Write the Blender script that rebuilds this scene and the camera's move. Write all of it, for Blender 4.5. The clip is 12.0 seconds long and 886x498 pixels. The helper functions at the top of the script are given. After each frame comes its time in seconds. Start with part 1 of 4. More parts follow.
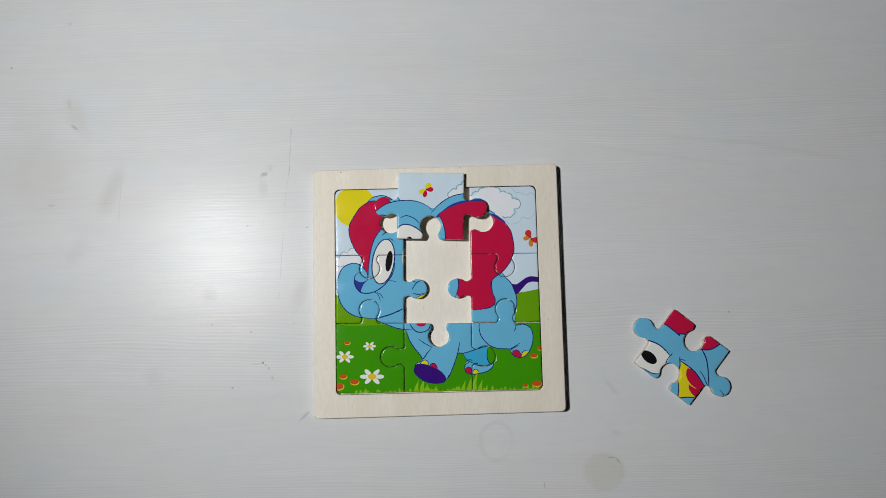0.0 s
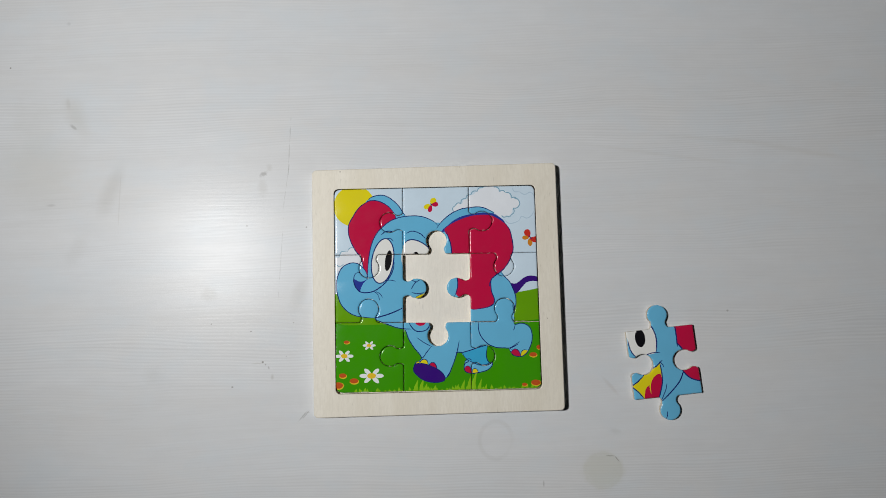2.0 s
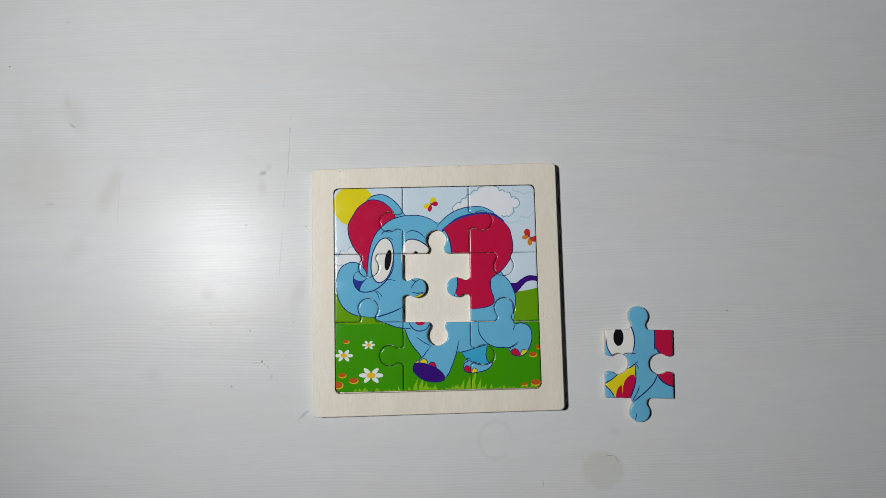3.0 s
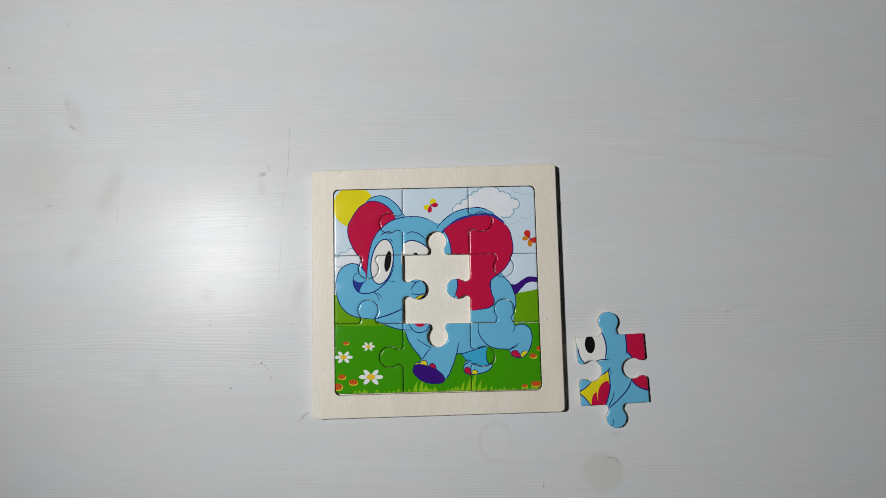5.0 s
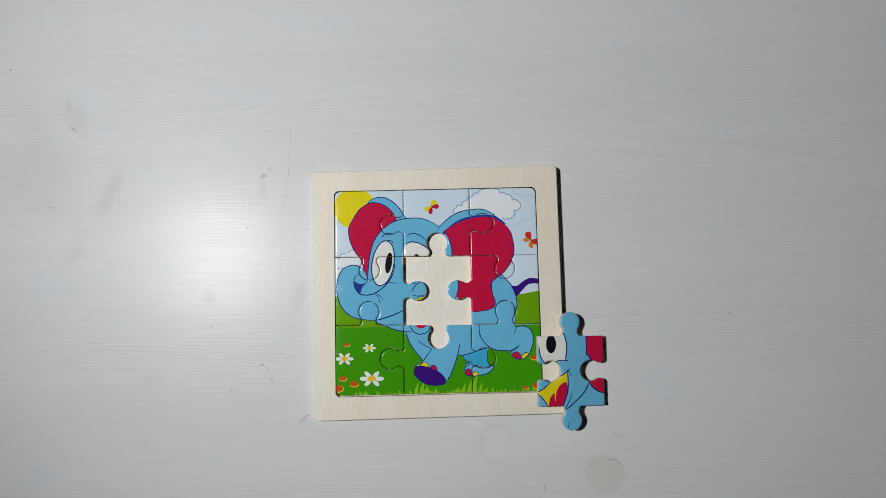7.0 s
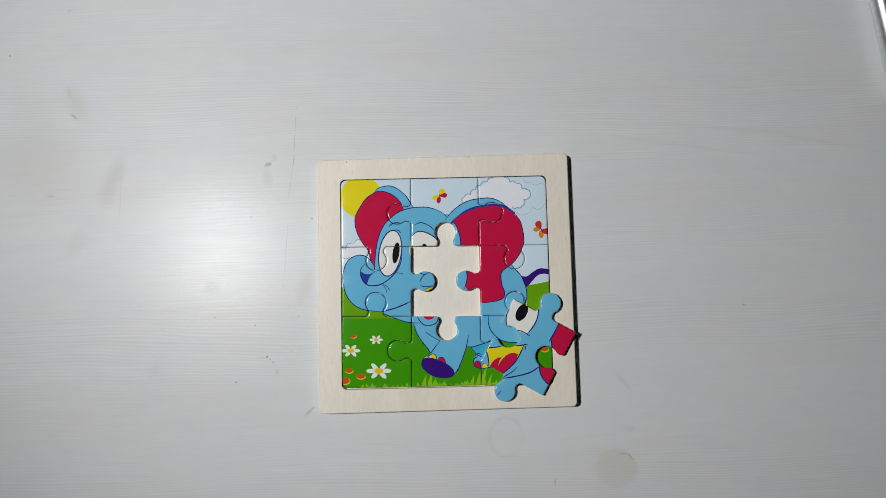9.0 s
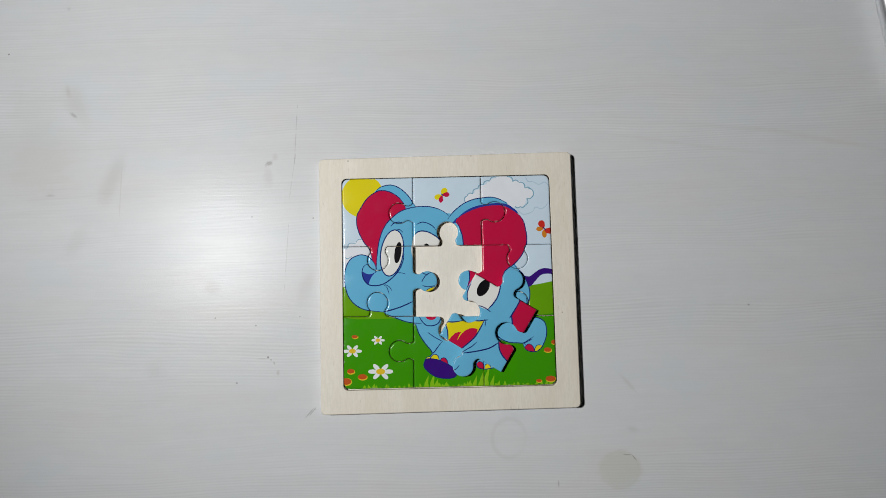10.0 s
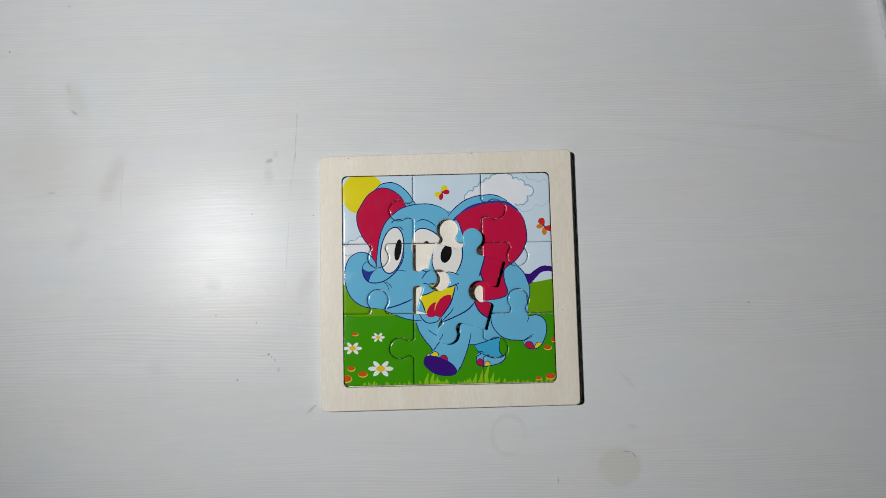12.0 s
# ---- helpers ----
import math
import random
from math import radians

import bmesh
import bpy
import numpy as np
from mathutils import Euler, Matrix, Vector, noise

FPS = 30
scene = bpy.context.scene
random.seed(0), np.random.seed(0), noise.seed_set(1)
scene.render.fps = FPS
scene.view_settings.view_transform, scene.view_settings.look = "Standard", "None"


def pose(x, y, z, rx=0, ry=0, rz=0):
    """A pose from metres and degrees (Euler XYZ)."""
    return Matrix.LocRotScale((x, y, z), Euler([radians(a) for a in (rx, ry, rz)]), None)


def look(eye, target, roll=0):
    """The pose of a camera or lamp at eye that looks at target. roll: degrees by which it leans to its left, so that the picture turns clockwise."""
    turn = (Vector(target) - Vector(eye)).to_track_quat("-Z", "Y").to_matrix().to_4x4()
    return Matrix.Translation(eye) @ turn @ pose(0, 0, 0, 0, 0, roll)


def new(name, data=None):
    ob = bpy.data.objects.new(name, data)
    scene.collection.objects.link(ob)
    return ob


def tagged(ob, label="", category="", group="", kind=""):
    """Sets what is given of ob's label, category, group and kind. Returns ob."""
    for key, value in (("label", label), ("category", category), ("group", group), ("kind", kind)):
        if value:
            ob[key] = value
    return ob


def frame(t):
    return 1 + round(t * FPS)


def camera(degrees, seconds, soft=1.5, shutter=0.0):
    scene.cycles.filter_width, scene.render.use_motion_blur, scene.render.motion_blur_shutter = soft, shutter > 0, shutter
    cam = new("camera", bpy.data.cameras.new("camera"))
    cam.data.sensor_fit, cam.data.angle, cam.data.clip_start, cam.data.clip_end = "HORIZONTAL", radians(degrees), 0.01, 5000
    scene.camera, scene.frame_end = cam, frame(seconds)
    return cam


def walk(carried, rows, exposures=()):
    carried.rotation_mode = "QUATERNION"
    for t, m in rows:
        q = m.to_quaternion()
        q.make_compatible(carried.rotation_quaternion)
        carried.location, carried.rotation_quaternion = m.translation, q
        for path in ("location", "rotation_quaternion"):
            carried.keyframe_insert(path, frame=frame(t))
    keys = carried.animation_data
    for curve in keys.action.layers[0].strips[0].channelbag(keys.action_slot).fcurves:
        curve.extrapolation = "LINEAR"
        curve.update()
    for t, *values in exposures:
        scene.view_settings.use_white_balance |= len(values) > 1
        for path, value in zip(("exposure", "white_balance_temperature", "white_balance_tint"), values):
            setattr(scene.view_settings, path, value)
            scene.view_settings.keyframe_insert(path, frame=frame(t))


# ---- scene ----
from mathutils.geometry import delaunay_2d_cdt

cam = camera(70, 12.0, soft=0.9)

# The shot is animated picture by picture: every 0.7 s camera and pieces stand anew.
SHOTS = [
    (0.0, (0.00032, -0.01045, 0.39019, 5.119, -0.42, -1.335)),
    (0.2, (0.0006, -0.01043, 0.38997, 5.111, -0.471, -1.368)),
    (0.9, (0.00101, -0.01137, 0.39027, 5.264, -0.407, -1.365)),
    (1.6, (0.00071, -0.00908, 0.39088, 4.851, -0.43, -1.415)),
    (2.3, (0.0007, -0.01049, 0.38985, 5.156, -0.469, -1.397)),
    (3.0, (-0.00044, -0.01053, 0.39053, 5.027, -0.624, -1.342)),
    (3.7, (-7e-05, -0.01058, 0.39011, 5.096, -0.572, -1.364)),
    (4.4, (0.00029, -0.01063, 0.3897, 5.165, -0.52, -1.386)),
    (5.1, (-0.00016, -0.0112, 0.39007, 5.166, -0.575, -1.333)),
    (5.8, (0.00115, -0.00981, 0.38989, 4.952, -0.394, -1.357)),
    (6.5, (0.00043, -0.01027, 0.38931, 5.252, -0.414, -1.387)),
    (7.2, (0.00025, -0.01366, 0.38937, 5.487, -0.512, -1.397)),
    (7.9, (-0.00178, -0.01338, 0.38525, 5.183, -0.409, -1.37)),
    (8.6, (-0.00381, -0.01309, 0.38113, 4.88, -0.306, -1.343)),
    (9.3, (-0.00585, -0.00591, 0.37702, 4.753, -0.096, -1.376)),
    (10.0, (-0.00469, -0.01309, 0.37797, 4.893, -0.235, -1.359)),
    (10.7, (-0.00356, -0.01205, 0.37636, 4.982, -0.05, -1.477)),
    (11.4, (-0.00378, -0.0131, 0.37842, 4.651, -0.091, -1.333)),
]


def stepped(shots, make):
    """Rows that hold each pose until just before the next one."""
    rows = []
    for k, (t, values) in enumerate(shots):
        begin = 0.0 if t == 0 else t - 1 / FPS
        end = 12.0 if k == len(shots) - 1 else shots[k + 1][0] - 2 / FPS
        rows += [(begin, make(*values)), (end, make(*values))]
    return rows


walk(cam, stepped(SHOTS, pose), [(0.0, 0.0), (12.0, 0.0)])

# ---- light ----
world = bpy.data.worlds.new("room_air")
scene.world = world
world.use_nodes = True
world.node_tree.nodes["Background"].inputs[0].default_value = (0.5, 0.55, 0.6, 1)
world.node_tree.nodes["Background"].inputs[1].default_value = 0.02

lamp = bpy.data.lights.new("room_lamp", "SPOT")
lamp.spot_size, lamp.spot_blend = radians(74.6), 1.0
lamp.energy, lamp.color, lamp.shadow_soft_size = 29.4, (1.0, 0.995, 0.985), 0.023
new("room_lamp", lamp).matrix_world = look((-0.425, 0.100, 0.845), (0.079, 0.134, 0.0))


# ---- materials ----
BASE_Z, TRAY_Z, PIECE_T = 0.003, 0.0068, 0.0038


class Nodes:
    """A small writer of node materials."""

    def __init__(self, name, rough=0.5, metal=0.0):
        self.mat = bpy.data.materials.new(name)
        self.mat.use_nodes = True
        self.tree = self.mat.node_tree
        self.shader = self.tree.nodes["Principled BSDF"]
        self.set("Roughness", rough)
        self.set("Metallic", metal)

    def set(self, socket, value):
        if hasattr(value, "is_linked"):
            self.tree.links.new(value, self.shader.inputs[socket])
        else:
            self.shader.inputs[socket].default_value = value
        return self

    def add(self, kind, **inputs):
        return self.tree.nodes.new("ShaderNode" + kind)

    def feed(self, socket, value):
        if hasattr(value, "is_linked"):
            self.tree.links.new(value, socket)
        else:
            socket.default_value = value

    def math(self, op, a, b=0.0, c=0.0, clamp=False):
        n = self.add("Math")
        n.operation, n.use_clamp = op, clamp
        for k, v in enumerate((a, b, c)):
            self.feed(n.inputs[k], v)
        return n.outputs[0]

    def place(self, scale=(1, 1, 1), shift=(0, 0, 0), turn=0.0):
        n = self.add("Mapping")
        self.tree.links.new(self.add("TexCoord").outputs["Object"], n.inputs["Vector"])
        n.inputs["Location"].default_value, n.inputs["Scale"].default_value = shift, scale
        n.inputs["Rotation"].default_value = (0, 0, radians(turn))
        return n.outputs[0]

    def noise(self, vector, scale, detail=3.0, rough=0.55, distortion=0.0):
        n = self.add("TexNoise")
        self.feed(n.inputs["Vector"], vector)
        n.inputs["Scale"].default_value, n.inputs["Detail"].default_value = scale, detail
        n.inputs["Roughness"].default_value, n.inputs["Distortion"].default_value = rough, distortion
        return n.outputs["Fac"]

    def ramp(self, value, low, high, a=0.0, b=1.0):
        n = self.add("MapRange")
        n.interpolation_type = "SMOOTHSTEP"
        self.feed(n.inputs["Value"], value)
        for key, v in (("From Min", low), ("From Max", high), ("To Min", a), ("To Max", b)):
            n.inputs[key].default_value = v
        return n.outputs["Result"]

    def mix(self, fac, a, b, blend="MIX"):
        n = self.add("Mix")
        n.data_type, n.blend_type = "RGBA", blend
        self.feed(n.inputs["Factor"], fac)
        for k, v in ((6, a), (7, b)):
            self.feed(n.inputs[k], (*v, 1) if isinstance(v, tuple) else v)
        return n.outputs[2]

    def bump(self, height, strength, distance):
        n = self.add("Bump")
        n.inputs["Strength"].default_value, n.inputs["Distance"].default_value = strength, distance
        self.feed(n.inputs["Height"], height)
        return self.set("Normal", n.outputs[0])


def table_material():
    """White-stained laminate: fine wavy grain along x, smudges, cup stains and scratches."""
    m = Nodes("whitewashed_wood", 0.4)
    m.set("Specular IOR Level", 0.17)
    warp = m.noise(m.place((1.6, 6, 1)), 1.0, 3)
    warp2 = m.noise(m.place((7, 22, 1)), 1.0, 2)
    sep = m.add("SeparateXYZ")
    m.feed(sep.inputs[0], m.place())
    y = m.math("ADD", sep.outputs["Y"], m.math("MULTIPLY", warp, 0.034))
    y = m.math("ADD", y, m.math("MULTIPLY", warp2, 0.007))

    def along_grain(sx, sy, shift, detail=3.0, rough=0.55):
        """Noise drawn out along x that follows the bends of the grain."""
        n = m.add("CombineXYZ")
        m.feed(n.inputs[0], m.math("MULTIPLY", sep.outputs["X"], sx))
        m.feed(n.inputs[1], m.math("MULTIPLY", y, sy))
        n.inputs[2].default_value = shift
        return m.noise(n.outputs[0], 1.0, detail, rough)

    stray = m.noise(m.place((9, 150, 1), (1, 4, 0)), 1.0, 3, 0.6)
    fine = m.math("SINE", m.math("ADD", m.math("MULTIPLY", y, 3550.0), m.math("MULTIPLY", stray, 5.0)))
    thread = along_grain(12.0, 800.0, 3.0, 2.0, 0.5)
    rays = m.math("ADD", m.math("MULTIPLY", fine, 0.62), m.math("MULTIPLY", m.math("SUBTRACT", thread, 0.5), 2.0))
    where = m.ramp(along_grain(2.4, 15.0, 8.0), 0.46, 0.62, 0.18, 0.75)
    # zones where the early wood shows as dense lines: (middle, half width, strength)
    wander = m.math("ADD", sep.outputs["Y"], m.math("MULTIPLY", m.math("SUBTRACT", m.noise(m.place((3, 5, 1), (6, 2, 0)), 1.0, 2), 0.5), 0.06))
    for middle, half, amount in ((0.152, 0.016, 0.5), (0.109, 0.020, 0.9), (-0.030, 0.017, 0.85), (-0.121, 0.020, 0.8), (0.060, 0.008, 0.35), (-0.07, 0.007, 0.3)):
        away = m.math("ABSOLUTE", m.math("SUBTRACT", wander, middle))
        where = m.math("MAXIMUM", where, m.ramp(away, half * 0.5, half * 1.4, amount, 0.0))
    lines = m.math("MULTIPLY", m.math("MULTIPLY", rays, where), 0.6)
    streak = along_grain(16.0, 330.0, 5.0, 4.0, 0.62)
    fibre = m.noise(m.place((40, 900, 1)), 1.0, 3)
    broad = m.noise(m.place((2.0, 26, 1), (7, 2, 0)), 1.0, 4)
    blotch = m.noise(m.place((11, 16, 1)), 1.0, 3)
    col = m.mix(m.ramp(broad, 0.3, 0.7), (0.668, 0.677, 0.685), (0.69, 0.706, 0.724))
    col = m.mix(m.ramp(blotch, 0.35, 0.7, 0.0, 0.35), col, (0.645, 0.683, 0.72))
    col = m.mix(m.ramp(lines, -0.5, 0.05, 0.175, 0.0), col, (0.42, 0.415, 0.405))
    col = m.mix(m.ramp(lines, 0.08, 0.5, 0.0, 0.2), col, (0.86, 0.86, 0.85))
    col = m.mix(m.ramp(streak, 0.36, 0.66, 0.055, 0.0), col, (0.44, 0.43, 0.41))
    col = m.mix(m.ramp(fibre, 0.35, 0.65, 0.06, 0.0), col, (0.50, 0.49, 0.47))
    mottle = m.noise(m.place((1, 1.8, 1), (4, 4, 0)), 55.0, 4, 0.6)
    col = m.mix(m.ramp(mottle, 0.3, 0.7, 0.10, 0.0), col, (0.50, 0.50, 0.515))
    warm = m.noise(m.place((18, 34, 1), (9, 3, 0)), 1.0, 4, 0.6)
    col = m.mix(m.ramp(warm, 0.42, 0.7, 0.0, 0.22), col, (0.68, 0.665, 0.645))
    cool = m.noise(m.place((26, 44, 1), (2, 8, 0)), 1.0, 4, 0.6)
    col = m.mix(m.ramp(cool, 0.45, 0.7, 0.0, 0.4), col, (0.62, 0.67, 0.71))
    ragged = m.noise(m.place(), 160.0, 4, 0.65)
    ragged2 = m.noise(m.place((1, 1, 1), (0.3, 0.8, 0)), 28.0, 4, 0.6)

    def mark(col, x, y, rx, ry, turn, tint, amount, soft=0.5, ring=0.0, rag=0.5, sector=None, own=None):
        c, s = math.cos(radians(turn)), math.sin(radians(turn))
        dx, dy = m.math("SUBTRACT", sep.outputs["X"], x / 1000), m.math("SUBTRACT", sep.outputs["Y"], y / 1000)
        u = m.math("MULTIPLY", m.math("ADD", m.math("MULTIPLY", dx, c), m.math("MULTIPLY", dy, s)), 1000 / rx)
        v = m.math("MULTIPLY", m.math("SUBTRACT", m.math("MULTIPLY", dy, c), m.math("MULTIPLY", dx, s)), 1000 / ry)
        d = m.math("SQRT", m.math("ADD", m.math("MULTIPLY", u, u), m.math("MULTIPLY", v, v)))
        d = m.math("ADD", d, m.math("MULTIPLY", m.math("SUBTRACT", own or ragged, 0.5), rag))
        if ring:
            d = m.math("DIVIDE", m.math("ABSOLUTE", m.math("SUBTRACT", d, 1.0)), ring)
        f = m.ramp(d, 1.0 - soft, 1.0 + soft, amount, 0.0)
        if sector:
            f = m.math("MULTIPLY", f, m.ramp(m.math("ADD", m.math("MULTIPLY", u, sector[0]), m.math("MULTIPLY", v, sector[1])), sector[2], sector[2] + 0.5))
        return m.mix(f, col, tint)

    grey, dark, tea = (0.42, 0.41, 0.38), (0.16, 0.15, 0.13), (0.50, 0.50, 0.38)
    # grey smudges and finger marks
    col = mark(col, -247, 84, 17, 28, 10, (0.50, 0.495, 0.45), 0.27, 0.9, own=ragged2, rag=2.6)
    col = mark(col, -201, 66, 4.5, 13, -22, grey, 0.28, 0.8, rag=1.6, own=ragged2)
    col = mark(col, -223.5, 111, 5, 10, 20, (0.46, 0.43, 0.36), 0.24, 0.9, rag=2.2, own=ragged2)
    col = mark(col, -229, 121, 1.2, 3.0, 10, grey, 0.25, 0.8, rag=1.2)
    col = mark(col, -225.2, 106, 0.8, 2.2, 52, dark, 0.34, 0.7, rag=2.6)
    col = mark(col, -230, 173.4, 1.1, 1.0, 0, dark, 0.16, 0.8, rag=1.4)
    col = mark(col, -266, 145.3, 0.55, 0.5, 0, dark, 0.75, 0.5, rag=0.8)
    col = mark(col, -238, 57, 2.4, 0.7, 0, dark, 0.2, 0.7)
    col = mark(col, -106.2, 73.6, 2.4, 1.3, 30, dark, 0.42, 0.5, rag=3.6)
    col = mark(col, -103, 77.5, 1.6, 2.2, 0, grey, 0.28, 0.8, rag=2.0)
    col = mark(col, -107, 65, 2.5, 4.5, 0, grey, 0.25, 0.8, rag=1.8)
    col = mark(col, -84, 0, 3.6, 9, -20, grey, 0.24, 0.8, rag=2.0, own=ragged2)
    col = mark(col, -140, -0.4, 4.2, 4.0, 0, grey, 0.27, 0.5, rag=0.9)
    col = mark(col, -221.6, 28.7, 4, 9, -30, grey, 0.14, 0.8, rag=1.4)
    col = mark(col, -173.6, -48.8, 5, 4, 0, grey, 0.15, 0.8, rag=1.2)
    # a spray of dark specks beside the tray
    col = mark(col, -107.1, -42.6, 0.62, 0.6, 0, dark, 0.75, 0.35, rag=1.0)
    col = mark(col, -105.4, -44.1, 0.42, 0.42, 0, dark, 0.5, 0.6, rag=1.0)
    col = mark(col, -103.5, -46.0, 0.45, 0.8, 20, dark, 0.36, 0.6, rag=1.4)
    col = mark(col, -101.3, -51.7, 0.9, 1.5, 0, grey, 0.45, 0.7, rag=1.6)
    col = mark(col, -110.5, -43.2, 2.6, 0.5, 0, grey, 0.35, 0.7, rag=1.4)
    for sx, sy, size, amount in ((-114.3, -23.8, 0.55, 0.6), (-138.4, -18.8, 0.6, 0.5), (-88.2, -19.0, 0.5, 0.45), (-125.5, -57.1, 0.7, 0.55), (-92.7, -39.4, 0.5, 0.3), (-116.9, 41.3, 0.8, 0.35), (-80.0, 39.7, 0.6, 0.7), (179, -18.3, 0.75, 0.42)):
        col = mark(col, sx, sy, size * 0.8, size * 0.7, 0, dark, amount, 0.4, rag=1.4)
    # scratches
    col = mark(col, -90.2, 91, 0.25, 14, -3, dark, 0.22, 0.4, rag=5.5)
    col = mark(col, -92.6, 64, 0.25, 13, -8, dark, 0.18, 0.4, rag=5.5)
    col = mark(col, -196, 56, 0.35, 16, -2, grey, 0.2, 0.5, rag=2.4)
    col = mark(col, -95.6, 24, 0.25, 16, -4, dark, 0.2, 0.4, rag=5.0)
    col = mark(col, 61.6, -119.2, 0.4, 1.6, 0, dark, 0.34, 0.6, rag=1.0)
    col = mark(col, -82.6, -75.2, 0.35, 3.6, -42, dark, 0.36, 0.5, rag=1.4)
    col = mark(col, -80.8, -74.4, 0.35, 3.0, -40, dark, 0.32, 0.5, rag=1.4)
    col = mark(col, -79.6, -73.2, 0.8, 0.35, 0, dark, 0.3, 0.5, rag=1.0)
    # cup rings
    col = mark(col, 33.9, -92.6, 10, 11, 0, grey, 0.15, 0.7, ring=0.11, rag=0.25, own=ragged2, sector=(-0.5, 0.2, -0.7))
    col = mark(col, 97.9, -112.2, 11.4, 10.6, 0, tea, 0.3, 0.28, rag=0.7)
    col = mark(col, 97.9, -112.2, 11.2, 10.4, 0, (0.46, 0.46, 0.36), 0.09, 0.7, ring=0.08, rag=0.3, own=ragged2)
    col = mark(col, 102.4, -103.8, 2.2, 0.28, -3, dark, 0.45, 0.5, rag=0.9)
    col = mark(col, 106.4, -105.6, 0.3, 1.9, 38, dark, 0.5, 0.5, rag=0.8)
    col = mark(col, 106.2, -89.2, 2.8, 1.4, -15, grey, 0.2, 0.8, rag=1.5)
    col = mark(col, 105.0, -62.8, 1.0, 6.0, 40, (0.50, 0.47, 0.45), 0.3, 0.8, rag=1.0)
    # long darker growth lines
    brown = (0.52, 0.50, 0.46)
    col = mark(col, 178, 89.6, 34, 1.3, -5, brown, 0.17, 0.8, rag=1.2)
    col = mark(col, 226, 82.0, 34, 1.5, -11, brown, 0.18, 0.8, rag=1.2)
    col = mark(col, 128, 83.0, 26, 1.0, -9, brown, 0.13, 0.8, rag=1.2)
    col = mark(col, 172, 76.2, 28, 0.9, -8, brown, 0.1, 0.8, rag=1.2)
    m.set("Base Color", col)
    m.set("Roughness", m.ramp(m.math("ADD", m.math("MULTIPLY", broad, 0.7), m.math("MULTIPLY", fibre, 0.3)), 0.3, 0.7, 0.265, 0.325))
    relief = m.math("ADD", m.math("MULTIPLY", fibre, 0.4), m.math("ADD", m.math("MULTIPLY", lines, 0.35), m.math("MULTIPLY", streak, 0.5)))
    return m.bump(m.math("ADD", m.math("MULTIPLY", relief, 0.6), m.math("MULTIPLY", m.noise(m.place(), 1500.0, 2, 0.6), 0.3)), 0.16, 0.0004).mat


def wood_material(name, light, shade, rough, along="y", strength=0.1, specks=()):
    """Raw plywood: fine fibres along y and soft cloudy figure."""
    m = Nodes(name, rough)
    stretch = (1, 0.05, 0.3) if along == "y" else (0.05, 1, 0.3)
    fibre = m.noise(m.place(stretch), 1500.0, 3, 0.6)
    broad = m.noise(m.place(tuple(v * 0.6 + 0.1 for v in stretch)), 90.0, 4, 0.6)
    fleck = m.noise(m.place((1, 0.2, 1), (2, 5, 1)), 700.0, 2)
    col = m.mix(m.ramp(broad, 0.3, 0.7), shade, light)
    streak = m.noise(m.place((1, 0.27, 1), (7, 1, 3)), 800.0, 4, 0.65)
    col = m.mix(m.ramp(streak, 0.4, 0.62, 0.0, 0.36), col, tuple(v * 0.9 for v in shade))
    col = m.mix(m.ramp(fibre, 0.3, 0.6, 0.16, 0.0), col, tuple(v * 0.78 for v in shade))
    col = m.mix(m.ramp(fleck, 0.66, 0.78, 0.0, 0.4), col, tuple(v * 0.6 for v in shade))
    for x, y, radius in specks:
        away = m.add("VectorMath")
        away.operation = "DISTANCE"
        m.feed(away.inputs[0], m.place())
        away.inputs[1].default_value = (x / 1000, y / 1000, TRAY_Z)
        col = m.mix(m.ramp(away.outputs["Value"], radius / 2000, radius / 1000, 0.8, 0.0), col, (0.12, 0.09, 0.06))
    m.set("Base Color", col)
    return m.bump(m.math("ADD", fibre, broad), strength, 0.0003).mat


def print_material(name, colour):
    """Glossy printed foil over wood: slight unevenness of ink and surface."""
    m = Nodes("print_" + name, 0.2)
    m.set("Specular IOR Level", 0.21)
    cloud = m.noise(m.place(), 130.0, 3)
    grain = m.noise(m.place(), 2600.0, 2)
    col = m.mix(m.ramp(cloud, 0.3, 0.7, 0.0, 0.22), colour, tuple(min(1.0, v * 0.82 + 0.012) for v in colour))
    col = m.mix(m.ramp(grain, 0.35, 0.7, 0.0, 0.12), col, tuple(min(1.0, v * 0.8 + 0.02) for v in colour))
    sep = m.add("SeparateXYZ")
    m.feed(sep.inputs[0], m.place())
    rim = m.ramp(sep.outputs["Z"], PIECE_T - 0.00022, PIECE_T - 0.00006, 1.0, 0.0)
    # pale dashes on the rim: rubbed print and seam glints painted in as colour
    worn_glint = m.math("MULTIPLY", rim, m.ramp(m.noise(m.place(), 330.0, 4, 0.65), 0.56, 0.64, 0.0, 0.42))
    col = m.mix(worn_glint, col, (0.74, 0.73, 0.70))
    m.set("Base Color", col)
    m.set("Roughness", m.ramp(cloud, 0.3, 0.7, 0.13, 0.18))
    return m.bump(m.math("ADD", grain, m.math("MULTIPLY", cloud, 2.0)), 0.12, 0.0002).mat


def plaster_material(name, colour):
    m = Nodes(name, 0.85)
    cloud = m.noise(m.place(), 3.0, 4)
    m.set("Base Color", m.mix(m.ramp(cloud, 0.3, 0.7), colour, tuple(v * 0.9 for v in colour)))
    return m.bump(m.noise(m.place(), 220.0, 3), 0.2, 0.001).mat


def metal_material():
    m = Nodes("satin_aluminium", 0.34, 1.0)
    m.set("Base Color", m.mix(m.ramp(m.noise(m.place((1, 1, 0.1)), 300.0, 3), 0.3, 0.7), (0.78, 0.79, 0.81), (0.86, 0.87, 0.88)))
    return m.mat


